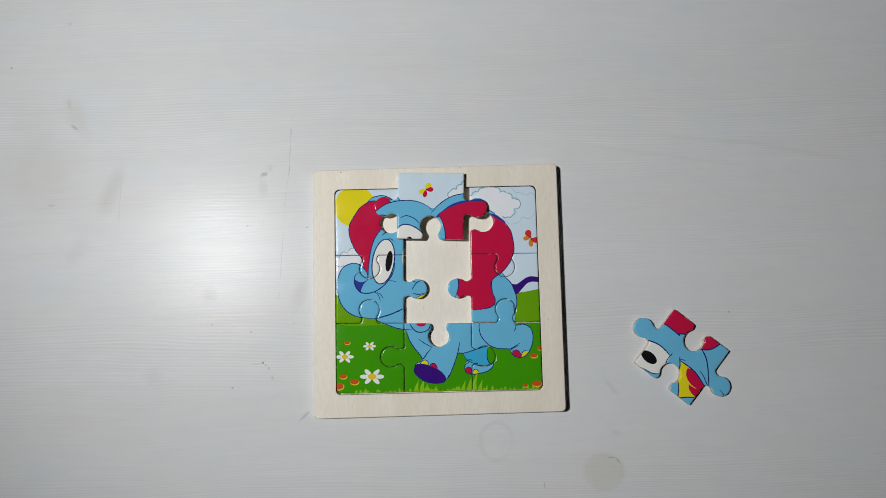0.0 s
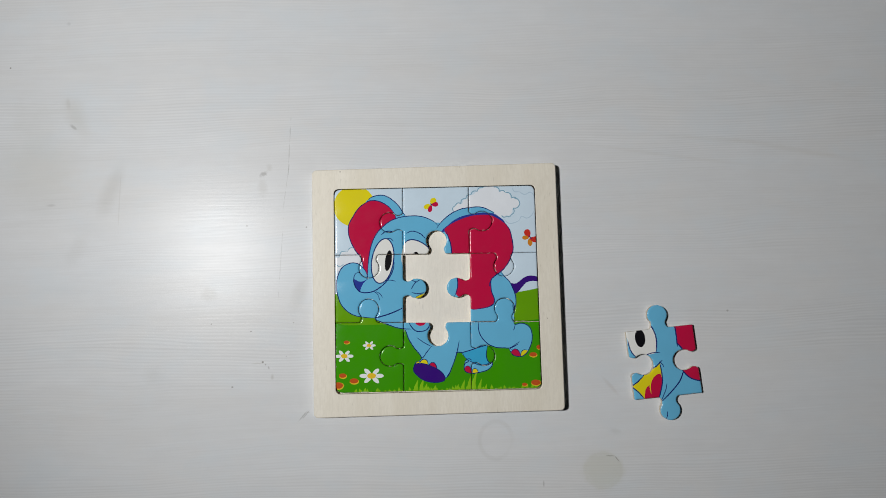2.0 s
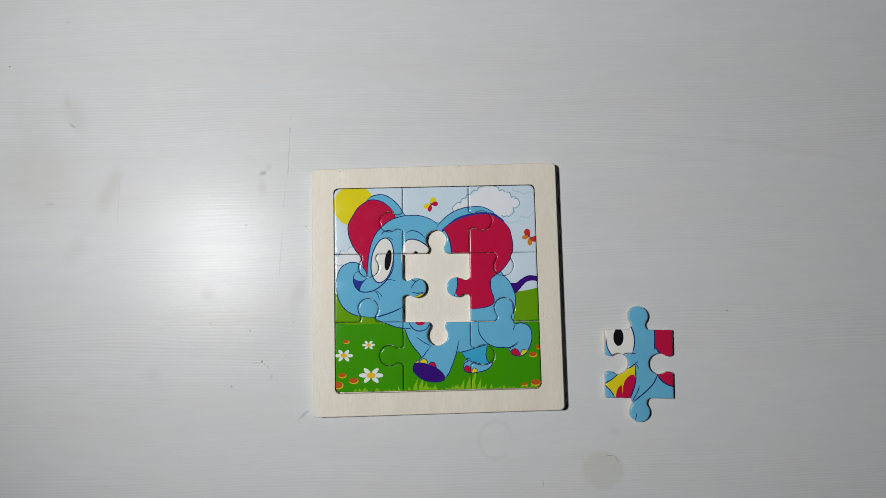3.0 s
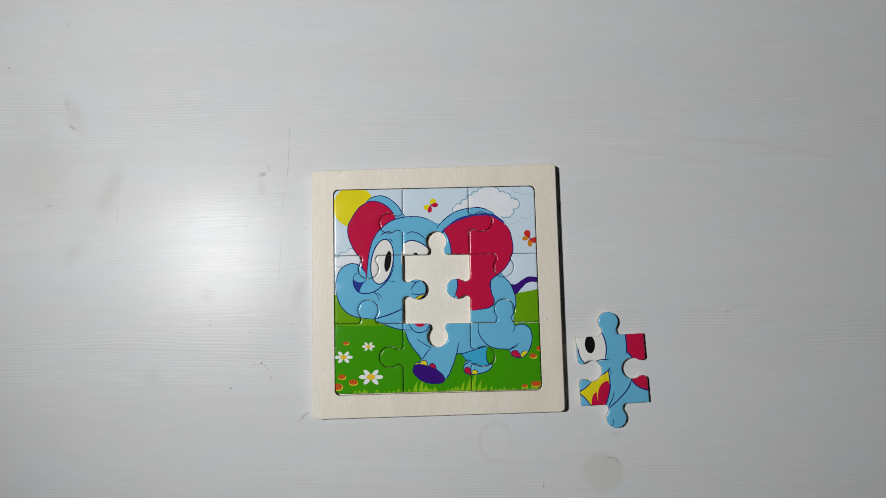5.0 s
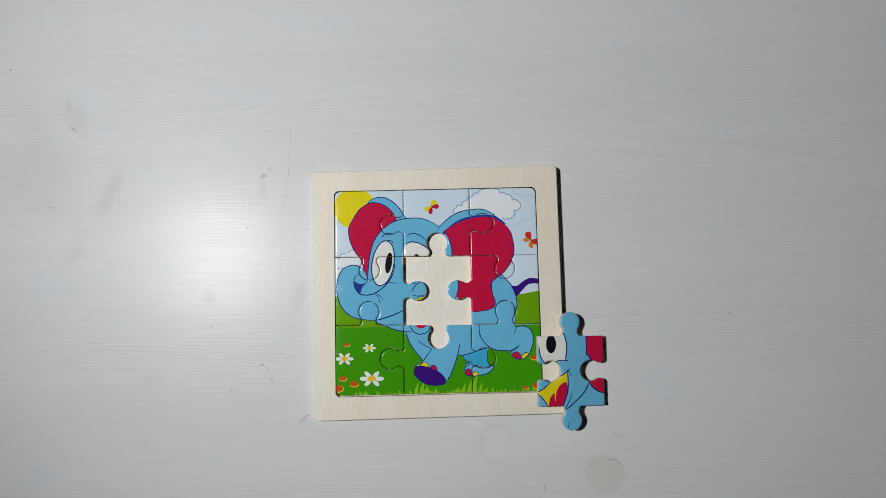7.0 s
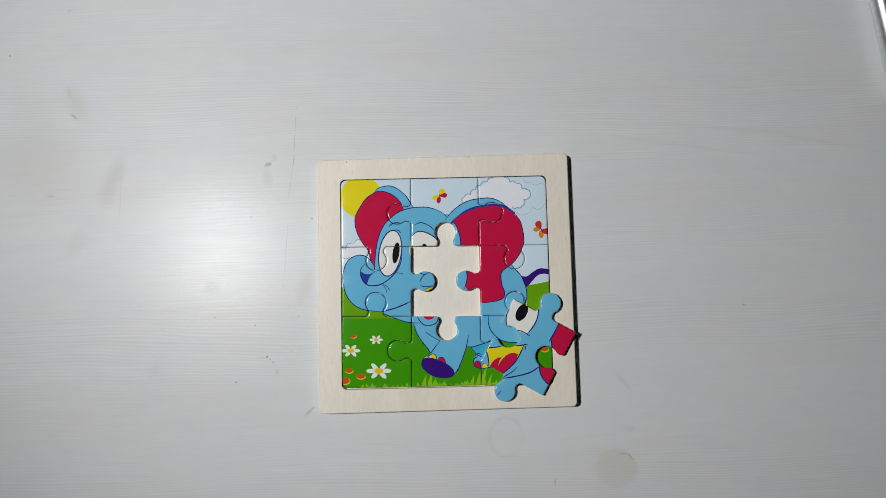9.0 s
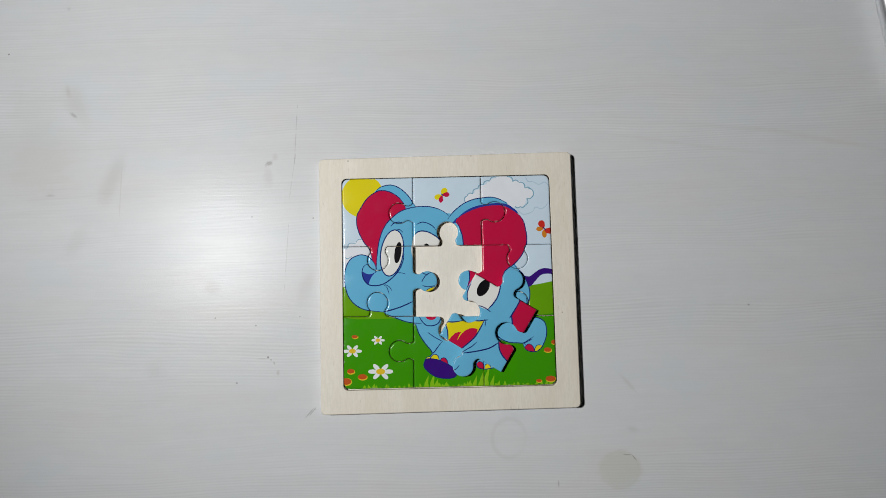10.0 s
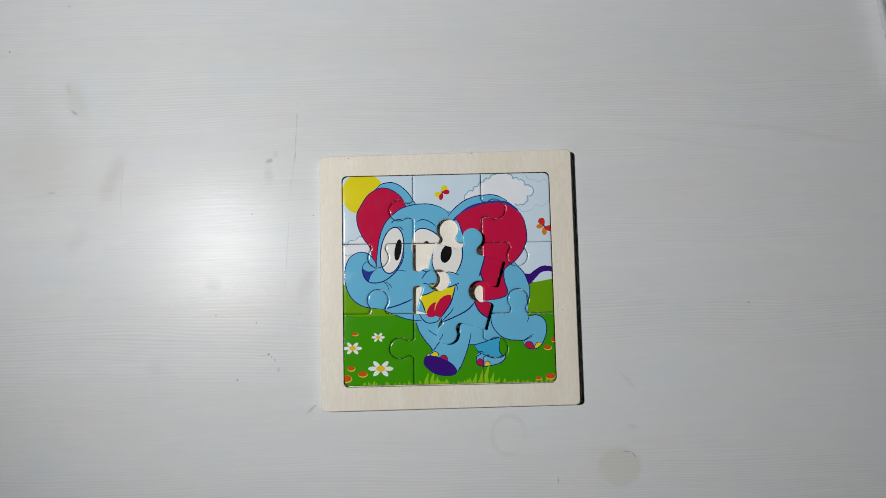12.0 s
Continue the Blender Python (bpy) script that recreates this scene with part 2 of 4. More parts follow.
def rubber_material():
    m = Nodes("black_rubber", 0.7)
    m.set("Base Color", m.mix(m.noise(m.place(), 400.0, 3), (0.02, 0.02, 0.02), (0.035, 0.035, 0.035)))
    return m.mat


TABLE = table_material()
TRAY_WOOD = wood_material("pale_plywood", (0.812, 0.77, 0.672), (0.752, 0.702, 0.592), 0.5, specks=((-57.7, 72.5, 0.5), (15.6, 73.9, 0.4), (66.4, -20.0, 0.35)))
# pocket wall: slight scorch plus the shade of the gap, put into the colour
SCORCH_SHADE = wood_material("scorched_shaded_plywood_edge", (0.19, 0.13, 0.085), (0.11, 0.07, 0.048), 0.75)
TRAY_BASE = wood_material("pale_plywood_base", (0.83, 0.803, 0.73), (0.785, 0.753, 0.675), 0.45, strength=0.22)
PIECE_WOOD = wood_material("cut_plywood_edge", (0.74, 0.67, 0.55), (0.60, 0.51, 0.39), 0.7)
WALL = plaster_material("wall_paint", (0.13, 0.13, 0.13))
FLOORING = plaster_material("floor_paint", (0.12, 0.10, 0.085))
ALUMINIUM, RUBBER = metal_material(), rubber_material()
INKS = {
    "sky": (0.61, 0.742, 0.85), "cloud": (0.78, 0.82, 0.87), "cloud_line": (0.22, 0.40, 0.52), "cloud_faint": (0.46, 0.60, 0.72),
    "grass": (0.047, 0.306, 0.0015), "grass_light": (0.135, 0.36, 0.003), "tuft": (0.24, 0.52, 0.012), "yellow": (0.76, 0.66, 0.012),
    "gold": (0.78, 0.52, 0.03), "orange": (0.52, 0.09, 0.015), "orange2": (0.62, 0.22, 0.02), "red": (0.53, 0.007, 0.055),
    "red2": (0.60, 0.03, 0.02), "blue": (0.138, 0.466, 0.705), "blue2": (0.045, 0.395, 0.665), "navy": (0.008, 0.02, 0.15),
    "navy3": (0.009, 0.03, 0.17), "navy2": (0.022, 0.042, 0.30), "purple": (0.04, 0.006, 0.19), "eye": (0.80, 0.805, 0.775), "petal": (0.80, 0.84, 0.84), "black": (0.006, 0.006, 0.008),
}
INK_NAMES = list(INKS)
INK_MATERIALS = [print_material(n, INKS[n]) for n in INK_NAMES]


# ---- helpers for building ----
def mesh_object(name, verts, faces, materials, parent=None, label="", indices=None, smooth=False):
    me = bpy.data.meshes.new(name)
    me.from_pydata([tuple(v) for v in verts], [], faces)
    for m in materials:
        me.materials.append(m)
    if indices is not None:
        me.polygons.foreach_set("material_index", indices)
    me.polygons.foreach_set("use_smooth", [smooth] * len(me.polygons))
    me.update()
    ob = new(name, me)
    ob.parent = parent
    return tagged(ob, label)


def part(name, bm, material, parent, label=""):
    me = bpy.data.meshes.new(name)
    bm.to_mesh(me)
    bm.free()
    me.materials.append(material)
    ob = new(name, me)
    ob.parent = parent
    return tagged(ob, label)


def empty(name, m):
    ob = new(name)
    ob.empty_display_size = 0.01
    ob.matrix_world = m
    return ob


def box(bm, lo, hi, bevel=0.0, segments=2):
    made = bmesh.ops.create_cube(bm, size=1.0)["verts"]
    bmesh.ops.scale(bm, vec=[b - a for a, b in zip(lo, hi)], verts=made)
    bmesh.ops.translate(bm, vec=[(a + b) / 2 for a, b in zip(lo, hi)], verts=made)
    if bevel:
        edges = list({e for v in made for e in v.link_edges})
        bmesh.ops.bevel(bm, geom=edges, offset=bevel, segments=segments, affect="EDGES", profile=0.5)


def rounded_rect(hx, hy, r, cx=0.0, cy=0.0, steps=8):
    pts = []
    for qx, qy, a0 in ((1, 1, 0), (-1, 1, 90), (-1, -1, 180), (1, -1, 270)):
        for k in range(steps + 1):
            a = radians(a0 + 90 * k / steps)
            pts.append((cx + qx * (hx - r) + r * math.cos(a), cy + qy * (hy - r) + r * math.sin(a)))
    return pts


# ---- the room and the table ----
def build_room():
    x0, x1, y0, y1, z0, z1, w = -1.9, 1.9, -1.7, 1.7, -0.75, 1.75, 0.12
    for name, lo, hi, mat in (
        ("floor", (x0, y0, z0 - w), (x1, y1, z0), FLOORING), ("ceiling", (x0, y0, z1), (x1, y1, z1 + w), WALL),
        ("wall_north", (x0 - w, y1, z0 - w), (x1 + w, y1 + w, z1 + w), WALL), ("wall_south", (x0 - w, y0 - w, z0 - w), (x1 + w, y0, z1 + w), WALL),
        ("wall_east", (x1, y0, z0 - w), (x1 + w, y1, z1 + w), WALL), ("wall_west", (x0 - w, y0, z0 - w), (x0, y1, z1 + w), WALL),
    ):
        bm = bmesh.new()
        box(bm, lo, hi)
        tagged(part(name, bm, mat, None, "plain matt painted " + name.split("_")[0] + " of the room"), category=name.split("_")[0], kind="structure")


def build_table():
    table = tagged(empty("table", pose(0, 0, 0)), "whitewashed wood-grain table with smudges and cup stains", "table")
    bm = bmesh.new()
    box(bm, (-0.75, -0.40, -0.028), (0.55, 0.42, 0.0), 0.003, 3)
    part("tabletop", bm, TABLE, table)
    for x in (-0.70, 0.50):
        for y in (-0.35, 0.37):
            bm = bmesh.new()
            box(bm, (x - 0.03, y - 0.03, -0.75), (x + 0.03, y + 0.03, -0.028), 0.003)
            part("leg", bm, TABLE, table)


# ---- puzzle outlines, in millimetres of the tray ----
TRAY, RIM, POCKET, CORNER = 75.0, 2.6, 61.6, 4.2
KNOB_R, KNOB_OUT, NECK = 6.1, 8.1, 4.8


def joint_x(k, y):
    return (-20.3 - 0.0130 * -y, 20.25 + 0.0106 * y)[k]


def joint_y(k, x):
    return (20.6 - 0.0098 * x, -20.8 - 0.0163 * x)[k]


def knobbed(a, b, at, side):
    """Points from a towards b, without b, with a round knob at the fraction `at`, to the left (1) or right (-1) of the way."""
    a, b = Vector(a), Vector(b)
    way = (b - a).normalized()
    out = Vector((-way.y, way.x)) * side
    along = (b - a).length * at
    meet = KNOB_OUT - math.sqrt(KNOB_R**2 - NECK**2)
    pts = [(0.0, 0.0), (along * 0.5, 0.0)]
    foot = [(-NECK - 1.4, 0.0), (-NECK + 0.2, 0.0), (-NECK + 1.0, meet - 1.26), (-NECK, meet)]
    curl = []
    for k in range(6):
        f = k / 6
        w = ((1 - f) ** 3, 3 * f * (1 - f) ** 2, 3 * f**2 * (1 - f), f**3)
        curl.append(tuple(sum(c * p[n] for c, p in zip(w, foot)) for n in (0, 1)))
    pts += [(along + u, v) for u, v in curl]
    a0, a1 = math.atan2(meet - KNOB_OUT, -NECK), math.atan2(meet - KNOB_OUT, NECK)
    span = (a1 - a0) % (2 * math.pi) - 2 * math.pi
    for k in range(27):
        q = a0 + span * k / 26
        pts.append((along + KNOB_R * math.cos(q), KNOB_OUT + KNOB_R * math.sin(q)))
    pts += [(along - u, v) for u, v in curl[::-1]]
    pts.append((along * 0.5 + (b - a).length * 0.5, 0.0))
    return [tuple(a + way * u + out * v) for u, v in pts]


def crossing(i, j):
    """The grid node i across (0..3), j down (0..3)."""
    x = y = 0.0
    for _ in range(4):
        x = -POCKET if i == 0 else POCKET if i == 3 else joint_x(i - 1, y)
        y = POCKET if j == 0 else -POCKET if j == 3 else joint_y(j - 1, x)
    return x, y


# Side to which each knob points: +1 right or up, -1 left or down; and its place along the joint.
UPRIGHT = {(1, 0): (-1, 40.3), (1, 1): (1, 0.0), (1, 2): (-1, -40.5), (2, 0): (1, 40.2), (2, 1): (-1, -0.3), (2, 2): (1, -41.2)}
LEVEL = {(0, 1): (-1, -40.8), (1, 1): (1, 0.4), (2, 1): (-1, 41.3), (0, 2): (1, -41.6), (1, 2): (-1, 0.2), (2, 2): (1, 40.7)}


def upright_joint(i, j):
    """From the node above to the node below, without the last."""
    a, b = crossing(i, j), crossing(i, j + 1)
    if i in (0, 3):
        return [a]
    side, y = UPRIGHT[i, j]
    return knobbed(a, b, (a[1] - y) / (a[1] - b[1]), side)


def level_joint(i, j):
    """From the left node to the right node, without the last."""
    a, b = crossing(i, j), crossing(i + 1, j)
    if j in (0, 3):
        return [a]
    side, x = LEVEL[i, j]
    return knobbed(a, b, (x - a[0]) / (b[0] - a[0]), side)


def backwards(pts, last):
    return [last] + pts[:0:-1]


def piece_outline(i, j):
    """Anticlockwise outline of the piece in column i, row j."""
    pts = upright_joint(i, j) + level_joint(i, j + 1)
    pts += backwards(upright_joint(i + 1, j), crossing(i + 1, j + 1)) + backwards(level_joint(i, j), crossing(i + 1, j))
    done = []
    n = len(pts)
    for k, p in enumerate(pts):
        p, before, after = Vector(p), Vector(pts[k - 1]), Vector(pts[(k + 1) % n])
        u, v = before - p, after - p
        if u.length > 3 and v.length > 3 and abs(u.normalized().dot(v.normalized())) < 0.3:
            outer = abs(abs(p.x) - POCKET) < 0.01 and abs(abs(p.y) - POCKET) < 0.01
            r = CORNER if outer else 0.45
            p0, p1 = p + u.normalized() * r, p + v.normalized() * r
            steps = 8 if outer else 3
            for s in range(steps + 1):
                f = s / steps
                done.append(tuple(p0 * (1 - f) ** 2 + p * 2 * f * (1 - f) + p1 * f**2))
        else:
            done.append(tuple(p))
    # even steps along the outline
    out = []
    for k, p in enumerate(done):
        a, b = Vector(p), Vector(done[(k + 1) % len(done)])
        steps = max(1, math.ceil((b - a).length / 0.5))
        if (b - a).length < 1e-4:
            continue
        out += [tuple(a.lerp(b, s / steps)) for s in range(steps)]
    return out


def inset(pts, d):
    """The closed outline moved inwards by d."""
    n, out = len(pts), []
    for k in range(n):
        a, p, b = (np.array(pts[q % n]) for q in (k - 1, k, k + 1))
        u, v = (p - a) / np.linalg.norm(p - a), (b - p) / np.linalg.norm(b - p)
        m = np.array((-u[1] - v[1], u[0] + v[0]))
        m /= max(np.linalg.norm(m), 1e-6)
        m /= max(0.5, m @ np.array((-u[1], u[0])))
        out.append(tuple(p + m * d))
    return out


# ---- the printed picture: flat shapes laid over one another ----
def spline(pts, closed, step=0.45):
    """A smooth curve through the points."""
    pts = [np.array(p, float) for p in pts]
    n, out = len(pts), []
    for k in range(n if closed else n - 1):
        p0, p1 = pts[k - 1] if closed or k else 2 * pts[0] - pts[1], pts[k]
        p2 = pts[(k + 1) % n]
        p3 = pts[(k + 2) % n] if closed or k + 2 < n else 2 * p2 - p1
        t1 = max(np.linalg.norm(p1 - p0), 1e-3) ** 0.5
        t2 = t1 + max(np.linalg.norm(p2 - p1), 1e-3) ** 0.5
        t3 = t2 + max(np.linalg.norm(p3 - p2), 1e-3) ** 0.5
        steps = max(2, int(np.linalg.norm(p2 - p1) / step))
        for s in range(steps):
            t = t1 + (t2 - t1) * s / steps
            a1, a2, a3 = p0 * (t1 - t) / t1 + p1 * t / t1, p1 * (t2 - t) / (t2 - t1) + p2 * (t - t1) / (t2 - t1), p2 * (t3 - t) / (t3 - t2) + p3 * (t - t2) / (t3 - t2)
            b1, b2 = a1 * (t2 - t) / t2 + a2 * t / t2, a2 * (t3 - t) / (t3 - t1) + a3 * (t - t1) / (t3 - t1)
            out.append(b1 * (t2 - t) / (t2 - t1) + b2 * (t - t1) / (t2 - t1))
    if not closed:
        out.append(pts[-1])
    return np.array(out)


def fill(art, ink, *pts):
    art.append((ink, 0.0, spline(pts, True)))


def sharp(art, ink, *pts):
    art.append((ink, 0.0, np.array(pts, float)))


def oval(art, ink, x, y, rx, ry, turn):
    n = max(14, int(2 * math.pi * max(rx, ry) / 0.5))
    q = np.arange(n) * 2 * math.pi / n
    c, s = math.cos(radians(turn)), math.sin(radians(turn))
    u, v = rx * np.cos(q), ry * np.sin(q)
    art.append((ink, 0.0, np.stack([x + c * u - s * v, y + s * u + c * v], 1)))


def line(art, ink, width, *pts):
    """A brush stroke that thins out towards its ends."""
    mid = spline(pts, False)
    way = np.gradient(mid, axis=0)
    way /= np.linalg.norm(way, axis=1, keepdims=True) + 1e-9
    f = np.linspace(0, 1, len(mid))
    half = width * 0.5 * (0.45 + 0.55 * np.minimum(1, np.minimum(f, 1 - f) * 6))
    side = np.stack([-way[:, 1], way[:, 0]], 1) * half[:, None]
    art.append((ink, width, np.concatenate([mid + side, (mid - side)[::-1]])))


def inside(poly, pts):
    """Which points lie in the closed polygon (non-zero winding)."""
    x, y = pts[:, 0][:, None], pts[:, 1][:, None]
    a, b = poly, np.roll(poly, -1, 0)
    cross = (b[:, 0] - a[:, 0]) * (y - a[:, 1]) - (x - a[:, 0]) * (b[:, 1] - a[:, 1])
    up, down = (a[:, 1] <= y) & (b[:, 1] > y) & (cross > 0), (a[:, 1] > y) & (b[:, 1] <= y) & (cross < 0)
    return (up.sum(1) - down.sum(1)) != 0


def ink_at(art, ground, pts):
    found = np.full(len(pts), INK_NAMES.index(ground))
    for ink, _, poly in art:
        lo, hi = poly.min(0), poly.max(0)
        near = np.nonzero(((pts >= lo) & (pts <= hi)).all(1))[0]
        if len(near):
            found[near[inside(poly, pts[near])]] = INK_NAMES.index(ink)
    return found


def draw_picture():
    art = []
    fill(art, "grass_light", (-72.4, -3.6), (-51.9, -3.8), (-31.5, -3.6), (-4.2, -3.2), (23.2, -3.2), (47.8, -3.8), (78.0, -3.5), (74.6, -85.2), (-72.9, -81.4))
    fill(art, "grass", (-72.5, -21.2), (-52.1, -21.4), (-25.0, -21.4), (9.0, -21.9), (43.1, -22.4), (77.1, -23.2), (74.6, -85.2), (-72.9, -81.4))
    oval(art, "yellow", -49.3, 51.0, 12.59, 12.59, -1)
    fill(art, "cloud", (11.4, 46.1), (11.9, 49.5), (14.3, 51.2), (16.8, 51.2), (17.9, 53.3), (20.3, 53.9), (21.4, 56.0), (23.9, 56.6), (26.0, 58.7), (28.5, 60.0), (32.7, 61.3), (37.2, 60.9), (39.9, 58.7), (43.3, 58.3), (45.7, 56.8), (47.0, 54.0), (50.5, 53.6), (52.1, 50.4), (50.6, 48.0), (47.8, 47.3), (46.7, 44.2), (44.2, 42.5), (41.1, 42.6), (31.3, 40.4), (17.5, 41.4))
    line(art, "cloud_line", 0.59, (11.5, 46.1), (11.3, 46.5), (11.0, 47.3), (10.9, 48.3), (11.5, 49.2), (12.2, 49.7), (12.6, 49.9))
    line(art, "cloud_line", 0.59, (12.6, 49.9), (12.8, 50.3), (13.2, 50.9), (14.0, 51.5), (15.0, 51.5), (15.7, 51.2), (16.1, 51.0))
    line(art, "cloud_line", 0.59, (16.1, 51.0), (16.1, 51.5), (16.2, 52.5), (16.7, 53.5), (17.8, 54.0), (18.7, 54.1), (19.3, 54.1))
    line(art, "cloud_line", 0.59, (19.3, 54.1), (19.3, 54.6), (19.5, 55.4), (20.1, 56.2), (21.1, 56.5), (21.9, 56.5), (22.4, 56.4))
    line(art, "cloud_line", 0.59, (22.4, 56.4), (22.5, 56.9), (22.9, 57.8), (23.8, 58.6), (24.9, 58.8), (25.8, 58.6), (26.3, 58.4))
    line(art, "cloud_line", 0.59, (26.3, 58.4), (26.4, 59.0), (26.8, 59.9), (27.6, 60.7), (28.7, 61.0), (29.7, 60.9), (30.2, 60.7))
    line(art, "cloud_line", 0.59, (36.5, 60.9), (37.0, 61.0), (38.0, 60.9), (39.1, 60.5), (39.7, 59.5), (39.8, 58.5), (39.9, 57.9))
    line(art, "cloud_line", 0.59, (39.9, 57.9), (40.2, 58.2), (40.9, 58.6), (41.8, 58.8), (42.7, 58.4), (43.2, 57.8), (43.5, 57.4))
    line(art, "cloud_line", 0.59, (43.5, 57.4), (44.1, 57.4), (45.2, 57.3), (46.3, 56.7), (47.0, 55.5), (47.0, 54.4), (47.0, 53.7))
    line(art, "cloud_line", 0.59, (47.0, 53.7), (47.4, 54.0), (48.1, 54.3), (49.0, 54.3), (49.8, 53.9), (50.3, 53.2), (50.4, 52.9))
    line(art, "cloud_line", 0.59, (47.8, 47.7), (48.1, 47.2), (48.5, 46.4), (48.5, 45.2), (47.9, 44.3), (47.1, 43.7), (46.7, 43.5))
    line(art, "cloud_line", 0.59, (46.7, 43.5), (46.5, 43.2), (46.1, 42.7), (45.4, 42.3), (44.7, 42.4), (44.1, 42.7), (43.9, 42.9))
    line(art, "cloud_line", 0.59, (43.9, 42.9), (43.6, 42.6), (43.0, 42.3), (42.2, 42.1), (41.4, 42.5), (41.0, 43.0), (40.8, 43.3))
    line(art, "cloud_line", 0.59, (48.7, 53.4), (50.8, 53.2), (52.1, 50.7), (51.3, 48.6), (49.6, 47.5), (47.8, 47.7))
    line(art, "cloud_faint", 0.53, (47.6, 60.3), (49.2, 57.8), (52.0, 57.7))
    line(art, "cloud_faint", 0.53, (52.0, 57.7), (55.4, 55.9), (58.9, 57.2), (61.6, 54.4))
    line(art, "cloud_faint", 0.53, (42.1, 40.8), (45.1, 38.3), (48.6, 38.6), (51.4, 39.9))
    line(art, "cloud_faint", 0.53, (51.4, 39.9), (52.9, 42.3), (56.3, 41.2), (59.1, 42.9), (60.6, 45.3))
    fill(art, "cloud", (-63.7, 18.4), (-58.5, 20.3), (-57.1, 23.1), (-54.0, 23.7), (-52.3, 25.0), (-47.5, 24.9), (-44.9, 15.2), (-58.6, 11.4), (-63.7, 13.9))
    line(art, "cloud_line", 0.44, (-59.2, 19.7), (-57.5, 23.1), (-54.0, 23.0))
    line(art, "cloud_line", 0.44, (-54.0, 23.0), (-52.0, 25.4), (-47.5, 24.6))
    line(art, "cloud_line", 0.44, (-61.3, 15.6), (-58.6, 14.2), (-56.2, 15.5))
    sharp(art, "tuft", (-15.6, -63.1), (-14.9, -58.8), (-12.5, -54.5), (-12.9, -59.2), (-11.9, -63.2))
    sharp(art, "tuft", (-12.3, -63.2), (-11.5, -58.3), (-9.0, -53.3), (-9.5, -58.8), (-8.6, -63.3))
    sharp(art, "tuft", (-9.9, -63.2), (-9.2, -59.9), (-7.1, -56.7), (-7.1, -60.2), (-6.2, -63.3))
    sharp(art, "tuft", (-4.5, -63.4), (-3.8, -60.6), (-1.9, -58.1), (-1.8, -60.8), (-0.8, -63.5))
    sharp(art, "tuft", (8.9, -63.7), (9.7, -60.6), (11.7, -57.8), (11.7, -60.9), (12.6, -63.8))
    sharp(art, "tuft", (12.3, -63.8), (13.1, -59.5), (15.5, -55.2), (15.1, -59.9), (16.0, -63.9))
    sharp(art, "tuft", (16.4, -63.9), (17.2, -57.5), (20.2, -50.7), (19.2, -58.2), (20.1, -64.0))
    sharp(art, "tuft", (19.0, -64.0), (19.9, -56.7), (23.2, -48.8), (21.9, -57.5), (22.8, -64.1))
    sharp(art, "tuft", (22.4, -64.0), (23.2, -59.5), (25.7, -54.8), (25.2, -59.9), (26.1, -64.1))
    sharp(art, "tuft", (25.8, -64.1), (26.6, -61.1), (28.6, -58.2), (28.6, -61.3), (29.5, -64.2))
    sharp(art, "tuft", (33.2, -64.3), (33.9, -62.1), (35.7, -60.4), (36.0, -62.3), (36.9, -64.4))
    sharp(art, "tuft", (41.6, -64.5), (42.4, -62.2), (44.2, -60.3), (44.4, -62.4), (45.3, -64.6))
    sharp(art, "tuft", (46.0, -64.6), (46.8, -62.6), (48.5, -61.1), (48.8, -62.8), (49.7, -64.7))
    sharp(art, "tuft", (50.7, -64.8), (51.5, -62.0), (53.4, -59.5), (53.5, -62.2), (54.4, -64.9))
    sharp(art, "tuft", (53.8, -64.8), (54.6, -61.2), (56.8, -57.6), (56.6, -61.5), (57.5, -64.9))
    sharp(art, "tuft", (56.1, -64.9), (56.9, -61.8), (59.0, -59.0), (58.9, -62.1), (59.8, -65.0))
    blades = random.Random(5)
    x = -50.0
    while x < 62.0:
        foot, tall, wide, lean = -62.0, blades.uniform(1.4, 3.6), blades.uniform(1.0, 1.8), blades.uniform(-0.8, 1.0)
        sharp(art, "tuft", (x - wide, foot - 0.6), (x - wide * 0.35 + lean * 0.3, foot + tall * 0.6), (x + lean, foot + tall), (x + wide * 0.6 + lean * 0.3, foot + tall * 0.5), (x + wide, foot - 0.6))
        x += blades.uniform(1.5, 3.2)
    oval(art, "petal", -39.0, -33.8, 1.44, 0.73, -1)
    oval(art, "petal", -40.2, -35.1, 1.44, 0.73, -48)
    oval(art, "petal", -42.7, -35.1, 1.44, 0.73, -135)
    oval(art, "petal", -43.9, -33.7, 1.44, 0.73, -181)
    oval(art, "petal", -42.7, -32.4, 1.44, 0.73, 132)
    oval(art, "petal", -40.2, -32.4, 1.44, 0.73, 45)
    oval(art, "gold", -41.5, -33.8, 1.40, 0.99, -1)
    oval(art, "petal", -52.9, -39.8, 2.00, 0.99, -1)
    oval(art, "petal", -54.7, -41.6, 2.00, 0.99, -47)
    oval(art, "petal", -58.1, -41.5, 2.00, 0.99, -136)
    oval(art, "petal", -59.9, -39.7, 2.00, 0.99, -181)
    oval(art, "petal", -58.1, -37.9, 2.00, 0.99, 133)
    oval(art, "petal", -54.7, -38.0, 2.00, 1.00, 44)
    oval(art, "gold", -56.4, -39.7, 1.95, 1.35, -1)
    oval(art, "petal", -35.6, -51.9, 2.68, 1.25, -1)
    oval(art, "petal", -37.9, -54.2, 2.68, 1.25, -45)
    oval(art, "petal", -42.5, -54.0, 2.68, 1.25, -137)
    oval(art, "petal", -44.8, -51.7, 2.68, 1.25, -181)
    oval(art, "petal", -42.5, -49.5, 2.68, 1.25, 135)
    oval(art, "petal", -37.8, -49.6, 2.68, 1.25, 43)
    oval(art, "gold", -40.2, -51.8, 2.61, 1.70, -1)
